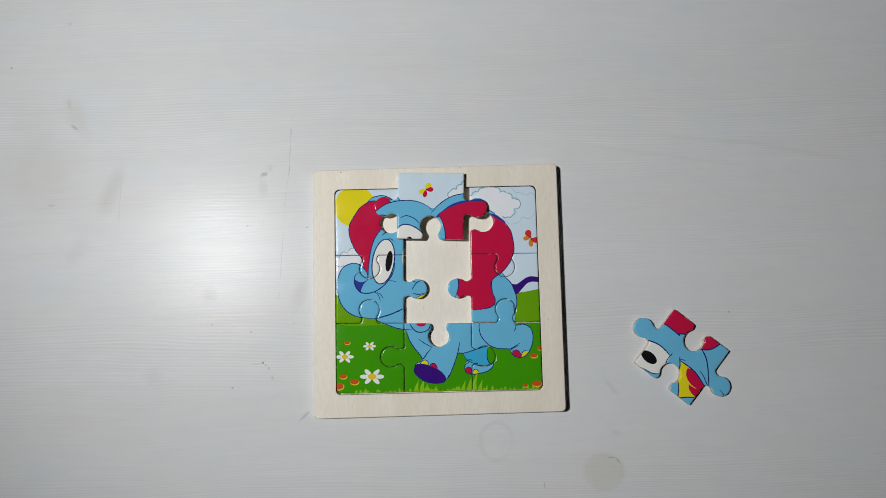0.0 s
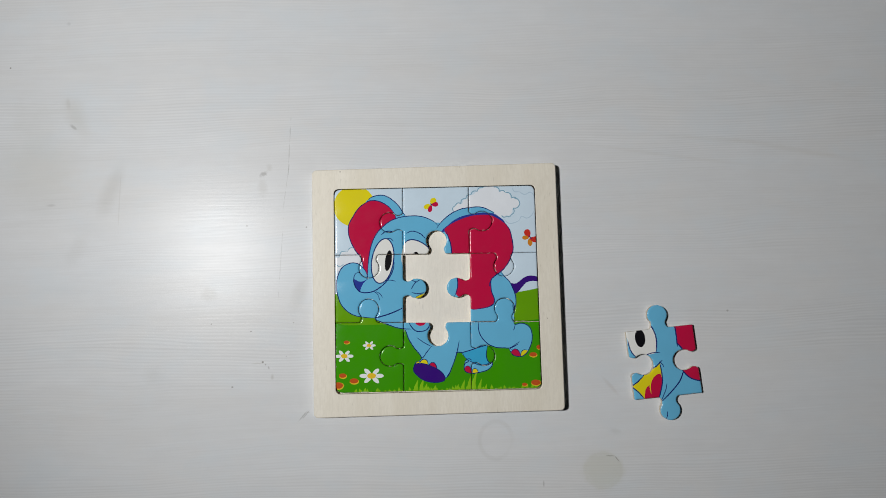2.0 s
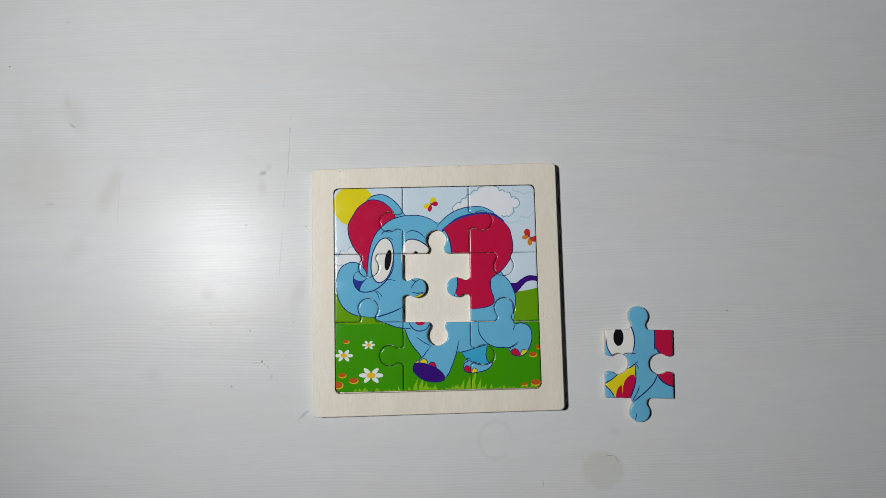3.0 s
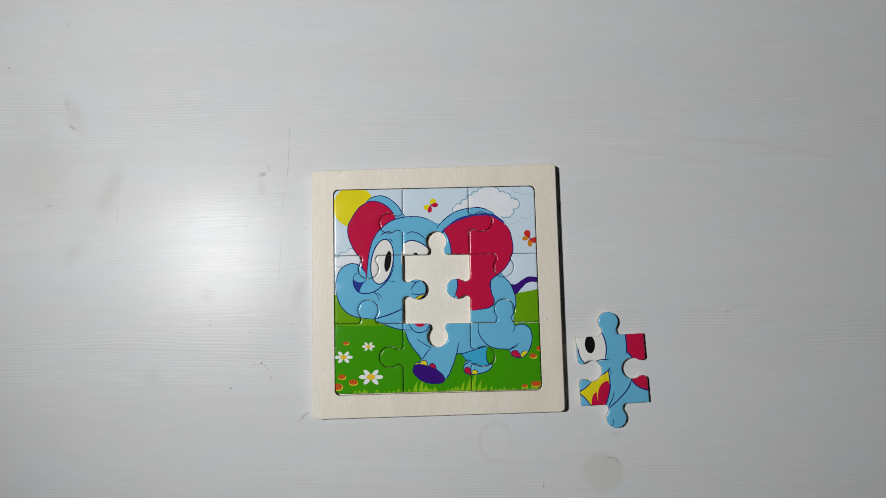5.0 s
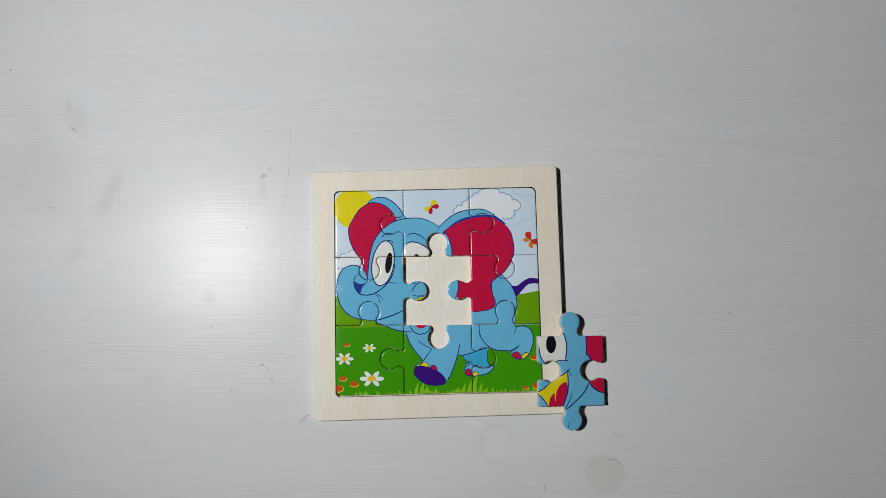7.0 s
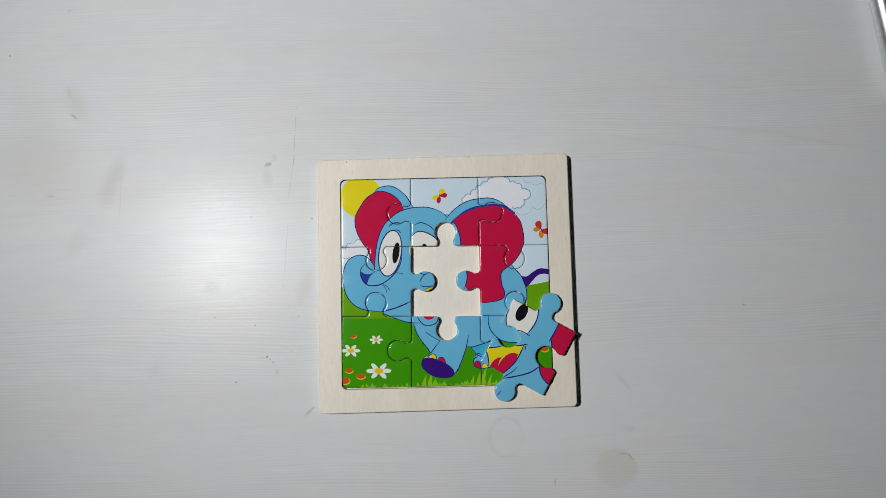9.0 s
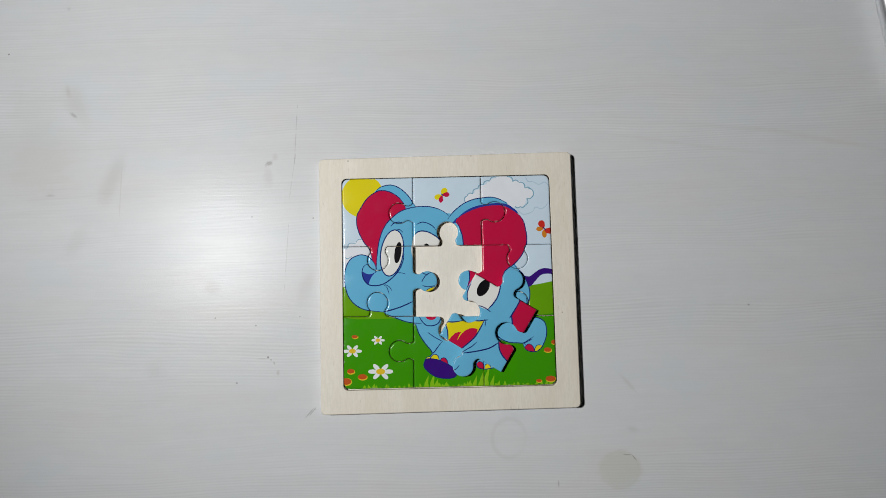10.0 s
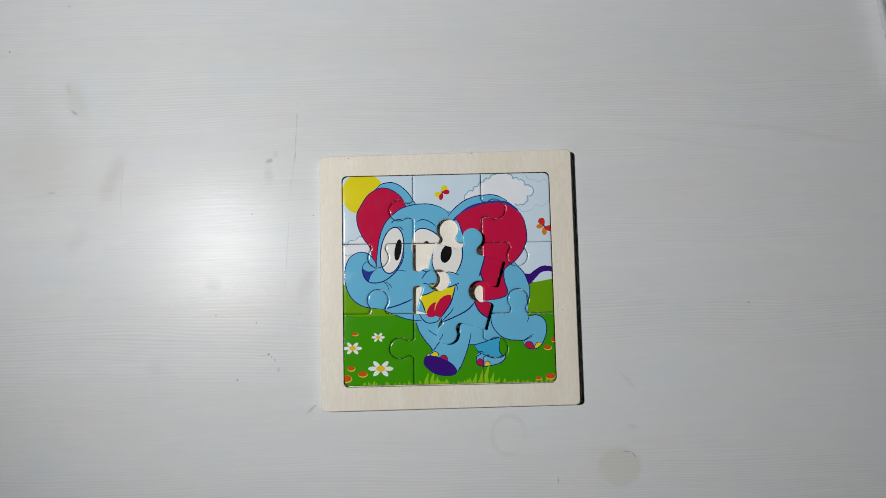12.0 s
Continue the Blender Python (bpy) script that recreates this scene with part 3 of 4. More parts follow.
    oval(art, "gold", -54.7, -31.7, 1.86, 1.08, -1)
    oval(art, "orange", -55.0, -31.4, 1.73, 0.93, -1)
    oval(art, "gold", -57.3, -51.6, 2.36, 1.52, -1)
    oval(art, "orange", -57.5, -51.2, 2.19, 1.30, -1)
    oval(art, "gold", -50.6, -54.9, 2.76, 1.75, -1)
    oval(art, "orange", -50.8, -54.5, 2.57, 1.51, -1)
    oval(art, "gold", -60.0, -57.3, 3.19, 2.19, -1)
    oval(art, "orange", -60.3, -57.0, 2.97, 1.88, -1)
    oval(art, "gold", 60.8, -37.3, 1.53, 1.43, -1)
    oval(art, "orange", 60.6, -37.0, 1.42, 1.23, -1)
    oval(art, "gold", 57.2, -41.8, 2.38, 1.49, -1)
    oval(art, "orange", 57.0, -41.4, 2.21, 1.28, -1)
    oval(art, "gold", 58.3, -58.3, 3.04, 1.86, -1)
    oval(art, "orange", 58.1, -58.0, 2.83, 1.60, -1)
    oval(art, "gold", 51.5, -59.3, 1.69, 1.08, -1)
    oval(art, "orange", 51.3, -59.0, 1.57, 0.93, -1)
    fill(art, "yellow", (-2.3, 51.1), (-2.8, 53.0), (-2.0, 54.6), (-0.2, 55.0), (1.0, 53.8), (0.7, 52.0), (-0.9, 51.1))
    fill(art, "yellow", (-2.4, 50.6), (-4.1, 51.3), (-5.9, 50.9), (-6.8, 49.4), (-5.7, 48.1), (-3.9, 48.3))
    fill(art, "red", (-2.2, 50.9), (-0.7, 52.1), (1.1, 52.4), (2.2, 51.3), (1.6, 49.9), (-0.0, 49.6))
    fill(art, "red", (-2.4, 50.6), (-1.6, 48.9), (-2.0, 47.0), (-3.1, 46.2), (-4.2, 47.1), (-4.0, 48.9))
    line(art, "navy", 0.59, (-2.6, 51.6), (-1.6, 50.2))
    fill(art, "red2", (57.2, 29.3), (55.1, 30.5), (54.1, 32.4), (55.2, 34.1), (57.2, 34.1), (58.1, 32.3))
    fill(art, "orange2", (57.0, 29.0), (55.7, 30.4), (53.6, 30.3), (52.9, 28.9), (54.2, 27.9), (55.9, 28.3))
    fill(art, "orange2", (57.3, 28.7), (58.8, 27.2), (58.9, 25.1), (57.7, 24.0), (56.3, 25.2), (56.3, 27.2))
    fill(art, "red2", (57.5, 28.9), (59.2, 29.5), (62.2, 29.8), (62.2, 26.5), (59.8, 26.4), (58.3, 27.3))
    line(art, "navy", 0.59, (56.9, 30.4), (58.6, 28.3))
    fill(art, "purple", (44.9, 1.4), (48.0, 1.3), (51.5, 3.6), (54.3, 5.3), (57.1, 5.9), (62.8, 4.4), (62.8, 2.3), (58.3, 2.6), (54.8, 1.8), (51.3, -1.5), (47.8, -4.8), (46.1, -1.7))
    fill(art, "blue", (39.6, 8.7), (41.6, 5.6), (44.6, 2.1), (46.5, -2.4), (47.7, -6.5), (47.7, -10.9), (46.7, -15.0), (46.2, -18.7), (46.4, -23.1), (50.5, -22.6), (53.9, -23.7), (55.9, -25.7), (56.8, -29.1), (56.6, -33.2), (55.5, -36.5), (53.7, -39.8), (50.9, -42.1), (47.5, -42.3), (44.8, -41.3), (43.2, -38.9), (42.6, -37.2), (39.8, -37.1), (35.1, -36.7), (29.7, -34.9), (24.9, -36.4), (19.4, -38.0), (14.7, -39.2), (12.0, -38.8), (9.4, -44.4), (7.6, -48.7), (5.5, -53.0), (3.1, -54.9), (-3.7, -56.1), (-12.0, -51.5), (-13.6, -45.8), (-9.8, -41.9), (-11.1, -39.9), (-14.4, -35.8), (-17.7, -30.3), (-19.6, -25.2), (-21.0, -24.2), (-25.0, -23.4), (-29.1, -21.9), (-33.5, -20.1), (-37.8, -17.7), (-28.2, -9.1), (-3.9, 10.8), (20.5, 24.0))
    fill(art, "red", (43.6, -40.1), (44.8, -38.5), (46.5, -37.9), (48.2, -38.8), (49.2, -41.0), (49.3, -42.3), (46.1, -41.8))
    fill(art, "yellow", (49.4, -42.3), (49.9, -40.0), (51.4, -38.6), (53.2, -38.7), (54.1, -39.4), (52.0, -41.5))
    line(art, "navy", 0.4, (43.6, -40.1), (44.8, -38.5), (46.5, -37.9), (48.2, -38.8), (49.2, -41.0), (49.3, -42.3))
    line(art, "navy", 0.4, (49.4, -42.3), (49.9, -40.0), (51.4, -38.6), (53.6, -38.8))
    line(art, "navy", 0.37, (42.3, -37.2), (43.4, -37.5), (44.4, -38.4))
    line(art, "navy", 0.44, (43.4, -37.4), (45.9, -36.3), (48.2, -35.0))
    line(art, "navy", 0.55, (46.6, -18.7), (46.4, -23.1), (50.5, -22.6), (53.9, -23.7), (55.9, -25.7), (56.8, -29.1), (56.6, -33.2), (55.5, -36.5), (53.7, -39.8), (50.9, -42.1), (47.5, -42.3), (44.8, -41.3), (43.2, -38.9), (42.6, -37.2))
    line(art, "navy", 0.55, (24.9, -20.9), (24.6, -24.6), (25.3, -28.3), (27.4, -31.8), (30.7, -34.9), (35.1, -36.7), (39.8, -37.1), (43.2, -37.2), (46.0, -35.6), (49.1, -33.7))
    line(art, "navy", 0.44, (46.8, -23.5), (46.4, -25.2), (45.6, -26.8))
    line(art, "navy", 0.55, (39.0, 8.7), (41.6, 5.6), (44.6, 2.1), (46.5, -2.4), (47.7, -6.5), (47.7, -10.9), (46.7, -15.0), (46.2, -18.7))
    line(art, "navy", 0.52, (45.8, -10.9), (46.1, -14.3), (46.7, -16.4))
    fill(art, "blue2", (14.3, -39.5), (15.9, -42.2), (17.9, -44.6), (15.8, -45.9), (15.3, -48.2), (16.0, -50.6), (19.1, -51.7), (23.5, -51.4), (29.3, -49.9), (32.0, -47.6), (32.4, -45.7), (30.7, -45.9), (29.4, -44.2), (28.8, -41.2), (29.3, -37.5), (29.9, -35.2), (24.9, -36.4), (19.4, -38.0))
    fill(art, "blue", (15.9, -44.9), (17.3, -44.0), (20.2, -45.3), (24.6, -47.0), (28.6, -46.8), (32.2, -45.5), (31.8, -47.6), (29.2, -49.8), (23.6, -51.3), (19.2, -51.5), (16.1, -50.4), (15.4, -48.2))
    fill(art, "red", (15.5, -50.0), (15.7, -48.3), (16.8, -47.4), (18.2, -47.6), (19.3, -48.8), (19.9, -51.6), (17.4, -51.3))
    fill(art, "yellow", (20.3, -51.7), (20.4, -49.6), (21.7, -48.8), (23.0, -49.5), (23.9, -51.4))
    line(art, "navy", 0.37, (15.6, -48.6), (16.8, -47.4), (18.2, -47.6), (19.3, -48.8), (19.9, -51.4))
    line(art, "navy", 0.37, (20.3, -51.5), (20.4, -49.6), (21.7, -48.8), (23.0, -49.5), (23.9, -51.2))
    line(art, "navy", 0.44, (15.7, -44.9), (17.2, -43.4), (18.6, -43.2), (20.0, -44.0))
    line(art, "navy", 0.55, (14.3, -39.5), (15.9, -42.2), (17.9, -44.6), (15.8, -45.9), (15.3, -48.2), (16.0, -50.6), (19.1, -51.7), (23.5, -51.4), (29.3, -49.9), (32.0, -47.6), (32.4, -45.7), (30.7, -45.9), (29.4, -44.2), (28.8, -41.2), (29.3, -37.5), (29.9, -35.2))
    line(art, "navy", 0.44, (17.2, -43.6), (20.2, -45.2), (24.6, -46.9), (28.6, -46.7), (32.2, -45.3))
    line(art, "navy", 0.55, (10.6, -39.1), (14.7, -39.2), (19.4, -38.0), (24.9, -36.4), (29.7, -35.2))
    fill(art, "yellow", (-15.0, -48.6), (-14.6, -45.9), (-13.2, -44.2), (-11.7, -44.0), (-11.2, -46.4))
    fill(art, "yellow", (-11.9, -46.8), (-11.2, -44.6), (-9.9, -43.1), (-8.3, -42.7), (-6.9, -43.6), (-6.1, -46.0), (-6.3, -48.0))
    fill(art, "red", (-6.1, -48.4), (-5.6, -46.1), (-4.4, -44.9), (-2.8, -44.9), (-1.6, -46.3), (-1.0, -48.6), (-1.4, -50.6))
    line(art, "navy", 0.45, (-14.9, -47.6), (-14.3, -45.6), (-13.0, -44.1), (-11.8, -43.9))
    line(art, "navy", 0.45, (-11.9, -46.4), (-11.2, -44.6), (-9.9, -43.1), (-8.3, -42.7), (-6.9, -43.6), (-6.1, -46.4))
    line(art, "navy", 0.45, (-6.0, -47.2), (-5.6, -46.1), (-4.4, -44.9), (-2.8, -44.9), (-1.6, -46.3), (-1.0, -48.9))
    fill(art, "navy", (-15.3, -47.6), (-13.6, -45.1), (-8.4, -45.2), (-3.8, -46.9), (0.3, -49.1), (3.1, -51.9), (4.0, -54.4), (3.0, -56.0), (-2.0, -56.9), (-8.9, -55.5), (-13.4, -52.2), (-15.2, -49.8))
    fill(art, "purple", (-14.8, -47.8), (-13.4, -45.6), (-8.5, -45.7), (-4.0, -47.3), (0.0, -49.5), (2.7, -52.2), (3.5, -54.4), (2.6, -55.6), (-2.0, -56.4), (-8.7, -55.0), (-13.0, -51.8), (-14.7, -49.6))
    line(art, "navy", 0.55, (-20.6, -24.2), (-19.3, -25.6), (-17.7, -30.3), (-14.4, -35.8), (-11.1, -39.9), (-9.8, -41.9), (-6.7, -38.3), (-3.9, -35.0))
    line(art, "navy", 0.44, (-9.8, -41.9), (-11.9, -44.2))
    line(art, "navy", 0.55, (3.1, -54.9), (5.5, -53.0), (7.6, -48.7), (9.4, -44.4), (11.3, -38.8), (12.8, -32.1))
    line(art, "navy", 0.44, (5.9, -51.7), (4.8, -53.6))
    line(art, "navy", 0.44, (-12.6, -29.8), (-8.9, -32.5), (-3.9, -35.4))
    fill(art, "blue", (-42.3, 52.9), (-39.2, 56.0), (-36.1, 57.1), (-32.2, 57.4), (-28.5, 56.1), (-25.0, 53.5), (-22.3, 50.7), (-20.0, 47.1), (-18.0, 44.0), (-23.9, 41.7), (-34.1, 46.1))
    line(art, "navy", 0.55, (-41.6, 53.4), (-39.2, 56.0), (-36.1, 57.1), (-32.2, 57.4), (-28.5, 56.1), (-25.0, 53.5), (-22.3, 50.7), (-20.0, 47.1), (-18.0, 44.0))
    fill(art, "red", (-42.3, 52.9), (-39.2, 54.2), (-34.7, 53.8), (-30.6, 51.9), (-27.2, 49.1), (-24.8, 45.5), (-23.9, 42.7), (-27.3, 40.4), (-31.5, 37.7), (-35.0, 34.3), (-36.5, 28.8), (-38.0, 15.0), (-42.3, 5.9), (-43.9, 11.8), (-45.9, 19.7), (-48.9, 23.6), (-51.9, 29.8), (-53.1, 35.1), (-52.8, 39.6), (-50.7, 43.7), (-46.5, 49.9))
    line(art, "navy", 0.55, (-23.9, 42.7), (-24.8, 45.5), (-27.2, 49.1), (-30.6, 51.9), (-34.7, 53.8), (-39.2, 54.2), (-42.3, 52.9), (-46.5, 49.9), (-50.7, 43.7), (-52.8, 39.6), (-53.1, 35.1), (-51.9, 29.8), (-48.9, 23.6), (-45.9, 19.7), (-43.9, 11.8), (-42.3, 6.2))
    fill(art, "blue", (-23.9, 42.7), (-18.3, 44.0), (-14.2, 44.2), (-10.0, 44.0), (-4.9, 42.6), (-0.4, 40.1), (7.1, 38.2), (10.2, 24.2), (21.9, 13.6), (20.9, -22.2), (-4.7, -24.9), (-21.0, -24.2), (-29.1, -21.9), (-37.2, -17.7), (-42.6, -17.0), (-49.4, -15.7), (-54.4, -12.9), (-58.1, -8.4), (-60.1, -2.5), (-60.7, 2.9), (-59.7, 8.7), (-56.9, 13.8), (-52.1, 16.1), (-47.3, 15.6), (-44.6, 13.5), (-42.6, 9.7), (-41.9, 6.6), (-41.5, 13.4), (-40.7, 20.3), (-39.6, 25.4), (-37.8, 30.5), (-35.0, 35.0), (-31.5, 38.4), (-27.3, 41.4))
    line(art, "navy", 0.55, (-41.9, 5.9), (-41.5, 13.4), (-40.7, 20.3), (-39.6, 25.4), (-37.8, 30.5), (-35.0, 35.0), (-31.5, 38.4), (-27.3, 41.4), (-23.2, 43.0), (-18.3, 44.0), (-14.2, 44.2), (-10.0, 44.0), (-4.9, 42.6), (-0.4, 40.1), (1.6, 37.9))
    line(art, "navy", 0.55, (-42.3, 5.6), (-42.2, 9.3), (-43.9, 12.4), (-46.6, 15.2), (-49.7, 16.2), (-52.1, 16.1), (-56.9, 13.8), (-59.7, 8.7), (-60.7, 2.9), (-60.1, -2.5), (-58.1, -8.4), (-54.4, -12.9), (-49.4, -15.7), (-42.6, -17.0), (-37.5, -17.5))
    line(art, "navy", 0.74, (-38.5, -17.5), (-33.4, -16.4), (-28.3, -14.9), (-24.2, -13.3), (-20.7, -11.7))
    line(art, "navy", 0.55, (-37.8, -18.0), (-33.5, -20.1), (-29.1, -21.9), (-25.0, -23.4), (-21.0, -24.2), (-15.9, -24.6))
    fill(art, "navy2", (-50.1, 6.4), (-47.4, 5.0), (-44.7, 4.9), (-42.3, 5.9), (-44.4, 3.6), (-45.7, 1.2), (-46.8, -1.5), (-48.8, 1.3))
    line(art, "navy", 0.67, (-47.7, 10.5), (-49.4, 9.1), (-50.1, 7.1), (-50.1, 4.4), (-48.5, 0.6), (-46.1, -1.5), (-41.7, -2.0), (-37.6, -1.0), (-33.1, 1.9), (-30.3, 4.6), (-27.9, 7.9), (-26.1, 12.0), (-25.4, 16.1))
    line(art, "navy", 0.44, (-47.7, 10.5), (-46.3, 10.1), (-45.3, 8.4))
    line(art, "navy", 0.37, (-38.3, -1.0), (-35.9, -3.1), (-34.6, -6.9))
    line(art, "navy", 0.37, (-36.9, -1.4), (-34.5, -2.8), (-32.9, -5.2))
    line(art, "navy", 0.37, (-31.4, 4.9), (-27.9, 5.2), (-24.5, 4.4))
    oval(art, "navy3", -32.5, 17.0, 6.96, 14.05, -10)
    oval(art, "eye", -32.5, 17.0, 6.24, 13.36, -10)
    oval(art, "black", -29.0, 17.1, 1.99, 6.34, -9)
    line(art, "navy", 0.59, (-33.0, 32.9), (-30.9, 34.7), (-28.5, 35.2), (-26.1, 34.8))
    line(art, "navy", 0.44, (-29.6, 30.7), (-27.5, 30.6), (-25.8, 28.9))
    line(art, "navy", 0.52, (-17.8, 33.5), (-14.7, 34.8), (-11.9, 34.4), (-8.5, 32.6), (-6.2, 30.1))
    fill(art, "eye", (-19.3, 27.0), (-17.2, 29.0), (-14.5, 29.6), (-11.0, 28.9), (-7.6, 27.1), (-4.6, 24.6), (-2.3, 20.4), (-3.1, 14.2), (-20.2, 14.6))
    line(art, "navy3", 0.70, (-19.3, 27.0), (-17.2, 29.0), (-14.5, 29.6), (-11.0, 28.9), (-7.6, 27.1), (-4.6, 24.6), (-2.9, 21.1))
    oval(art, "black", -12.2, 19.9, 1.78, 2.23, -1)
    line(art, "navy", 0.52, (-16.3, 6.0), (-14.3, 4.5), (-12.2, 3.8))
    line(art, "navy", 0.52, (-9.8, 5.1), (-12.6, 3.5), (-14.3, 1.5), (-15.4, -0.6))
    line(art, "navy", 0.52, (-15.1, -2.6), (-11.7, -3.4), (-7.6, -2.8))
    fill(art, "yellow", (-12.8, -5.4), (-10.3, -4.1), (-7.6, -3.3), (-5.6, -4.2), (-8.4, -6.5), (-11.8, -6.8))
    line(art, "navy", 0.37, (-12.8, -5.4), (-10.3, -4.1), (-7.6, -3.3))
    oval(art, "red", -10.3, -20.4, 3.23, 2.38, -1)
    line(art, "navy", 0.59, (-17.5, -20.2), (-15.5, -23.6), (-13.2, -25.7), (-9.8, -26.1), (-6.4, -24.9), (-5.0, -22.5), (-5.2, -20.2))
    fill(art, "blue", (0.9, 36.6), (4.4, 40.7), (10.0, 45.1), (16.0, 47.7), (21.9, 48.6), (27.4, 48.8), (32.2, 47.3), (36.3, 44.8), (31.3, 37.6), (10.4, 31.1), (3.5, 31.3))
    line(art, "navy", 0.55, (0.8, 36.2), (2.3, 38.3), (4.4, 40.7), (10.0, 45.1), (16.0, 47.7), (21.9, 48.6), (27.4, 48.8), (32.2, 47.3), (36.3, 44.8))
    fill(art, "navy2", (3.4, 33.4), (5.0, 35.8), (7.1, 37.5), (12.4, 41.5), (18.3, 43.8), (23.9, 44.7), (28.7, 45.3), (36.0, 44.5), (39.0, 42.6), (42.4, 39.1), (38.2, 37.4), (10.4, 32.9), (5.3, 34.0))
    fill(art, "red", (5.6, 35.1), (8.8, 38.1), (14.8, 41.1), (21.7, 43.2), (28.7, 43.9), (34.2, 43.4), (39.0, 40.9), (42.3, 38.4), (44.3, 36.2), (45.6, 33.8), (46.5, 29.6), (47.1, 25.1), (46.9, 20.9), (45.8, 17.9), (44.7, 15.5), (41.8, 11.4), (39.0, 8.7), (35.4, 6.1), (33.3, 4.1), (32.9, 0.7), (33.4, -3.8), (34.7, -7.6), (34.2, -10.6), (31.4, -12.3), (27.0, -13.2), (21.2, -13.7), (17.2, -10.2), (13.8, -6.7), (11.5, -3.6), (12.7, 1.2), (12.5, 5.9), (10.8, 9.8), (9.9, 13.9), (9.6, 20.8), (9.2, 26.0), (7.9, 30.5))
    line(art, "navy", 0.67, (6.3, 34.7), (7.9, 30.5), (9.2, 26.0), (9.6, 20.8), (9.9, 13.9), (10.8, 9.8), (12.5, 5.9), (12.8, 1.1), (11.9, -2.9), (10.4, -6.0))
    line(art, "navy", 0.59, (41.7, 39.8), (44.3, 36.2), (45.6, 33.8), (46.5, 29.6), (47.1, 25.1), (46.9, 20.9), (45.8, 17.9), (44.7, 15.5), (41.8, 11.4), (39.0, 8.7), (35.4, 6.1), (33.3, 4.1), (32.9, 0.7), (33.4, -3.8), (34.7, -7.6), (34.2, -10.6), (31.4, -12.3), (27.0, -13.2), (21.2, -13.7))
    line(art, "navy", 0.37, (33.3, 4.1), (32.2, 1.7), (32.1, -0.3))
    return art


def draw_centre():
    art = []
    fill(art, "eye", (-23.8, 24.2), (-11.5, 26.7), (-5.3, 24.6), (-3.6, 21.0), (-2.3, 15.8), (-2.5, 10.7), (-3.6, 6.4), (-6.9, 5.6), (-9.7, 5.2), (-15.6, 4.8), (-17.5, 6.8), (-18.9, 9.6), (-19.4, 13.7), (-20.7, 20.6))
    line(art, "navy", 0.74, (-5.6, 24.9), (-3.6, 21.0), (-2.3, 15.8), (-2.5, 10.7), (-3.6, 6.4))
    line(art, "navy", 0.59, (-19.5, 15.1), (-18.9, 9.9), (-17.5, 6.8), (-15.5, 4.4))
    oval(art, "black", -11.95, 15.9, 3.09, 5.32, -1)
    line(art, "navy", 0.59, (-10.8, 4.2), (-8.3, 5.9), (-4.8, 6.3), (-1.4, 5.9))
    fill(art, "yellow", (-20.6, -12.2), (-17.3, -9.8), (-12.9, -6.4), (-8.1, -3.4), (-4.5, -1.8), (-2.3, 0.2), (-2.1, -5.2), (-2.3, -11.2), (-4.2, -16.1), (-6.1, -21.7), (-11.0, -23.0), (-14.2, -21.1), (-17.5, -16.1))
    sharp(art, "red", (-14.7, -23.0), (-14.1, -17.7), (-13.3, -15.1), (-12.1, -13.5), (-10.5, -12.6), (-10.6, -15.0), (-10.1, -18.0), (-9.9, -13.7), (-8.8, -10.4), (-7.2, -8.2), (-5.0, -6.8), (-2.9, -6.5), (-2.3, -9.2), (-2.4, -12.2), (-4.2, -16.8), (-6.6, -23.7))
    line(art, "navy", 0.67, (-12.9, -6.4), (-16.9, -9.6), (-20.6, -12.2), (-17.5, -16.1), (-14.2, -21.1))
    line(art, "navy", 0.67, (-8.8, -3.9), (-4.5, -1.8), (-1.9, 0.2), (-0.4, 1.3))
    line(art, "navy", 0.44, (-2.6, 0.6), (-1.0, -0.9), (-0.2, -3.0))
    line(art, "navy", 0.74, (-2.3, -0.1), (-2.0, -5.2), (-2.3, -11.2), (-4.0, -16.5), (-6.1, -21.7))
    line(art, "navy", 0.74, (11.2, -6.2), (8.2, -12.0), (4.4, -16.1), (-0.4, -20.1), (-4.5, -23.1))
    line(art, "navy", 0.52, (0.1, -13.1), (-1.1, -16.7), (-3.2, -20.2), (-4.5, -22.8))
    fill(art, "red", (10.0, 23.5), (17.7, 24.6), (26.1, 22.3), (24.9, 3.6), (13.8, 2.7), (11.5, 7.3), (10.0, 9.1), (9.8, 14.3))
    line(art, "navy", 0.74, (9.8, 21.8), (9.8, 14.3), (9.5, 8.2))
    line(art, "navy", 0.74, (9.4, 10.5), (11.2, 8.0), (13.6, 4.1))
    fill(art, "red", (10.2, -5.8), (12.6, -9.7), (15.8, -12.3), (21.7, -14.4), (23.6, -9.8), (21.9, -2.9), (13.3, -2.3))
    line(art, "navy", 0.74, (10.2, -5.8), (12.6, -9.7), (15.8, -12.3), (21.7, -14.4))
    line(art, "navy", 0.44, (-2.0, -29.3), (-2.6, -32.3), (-4.3, -34.8))
    return art


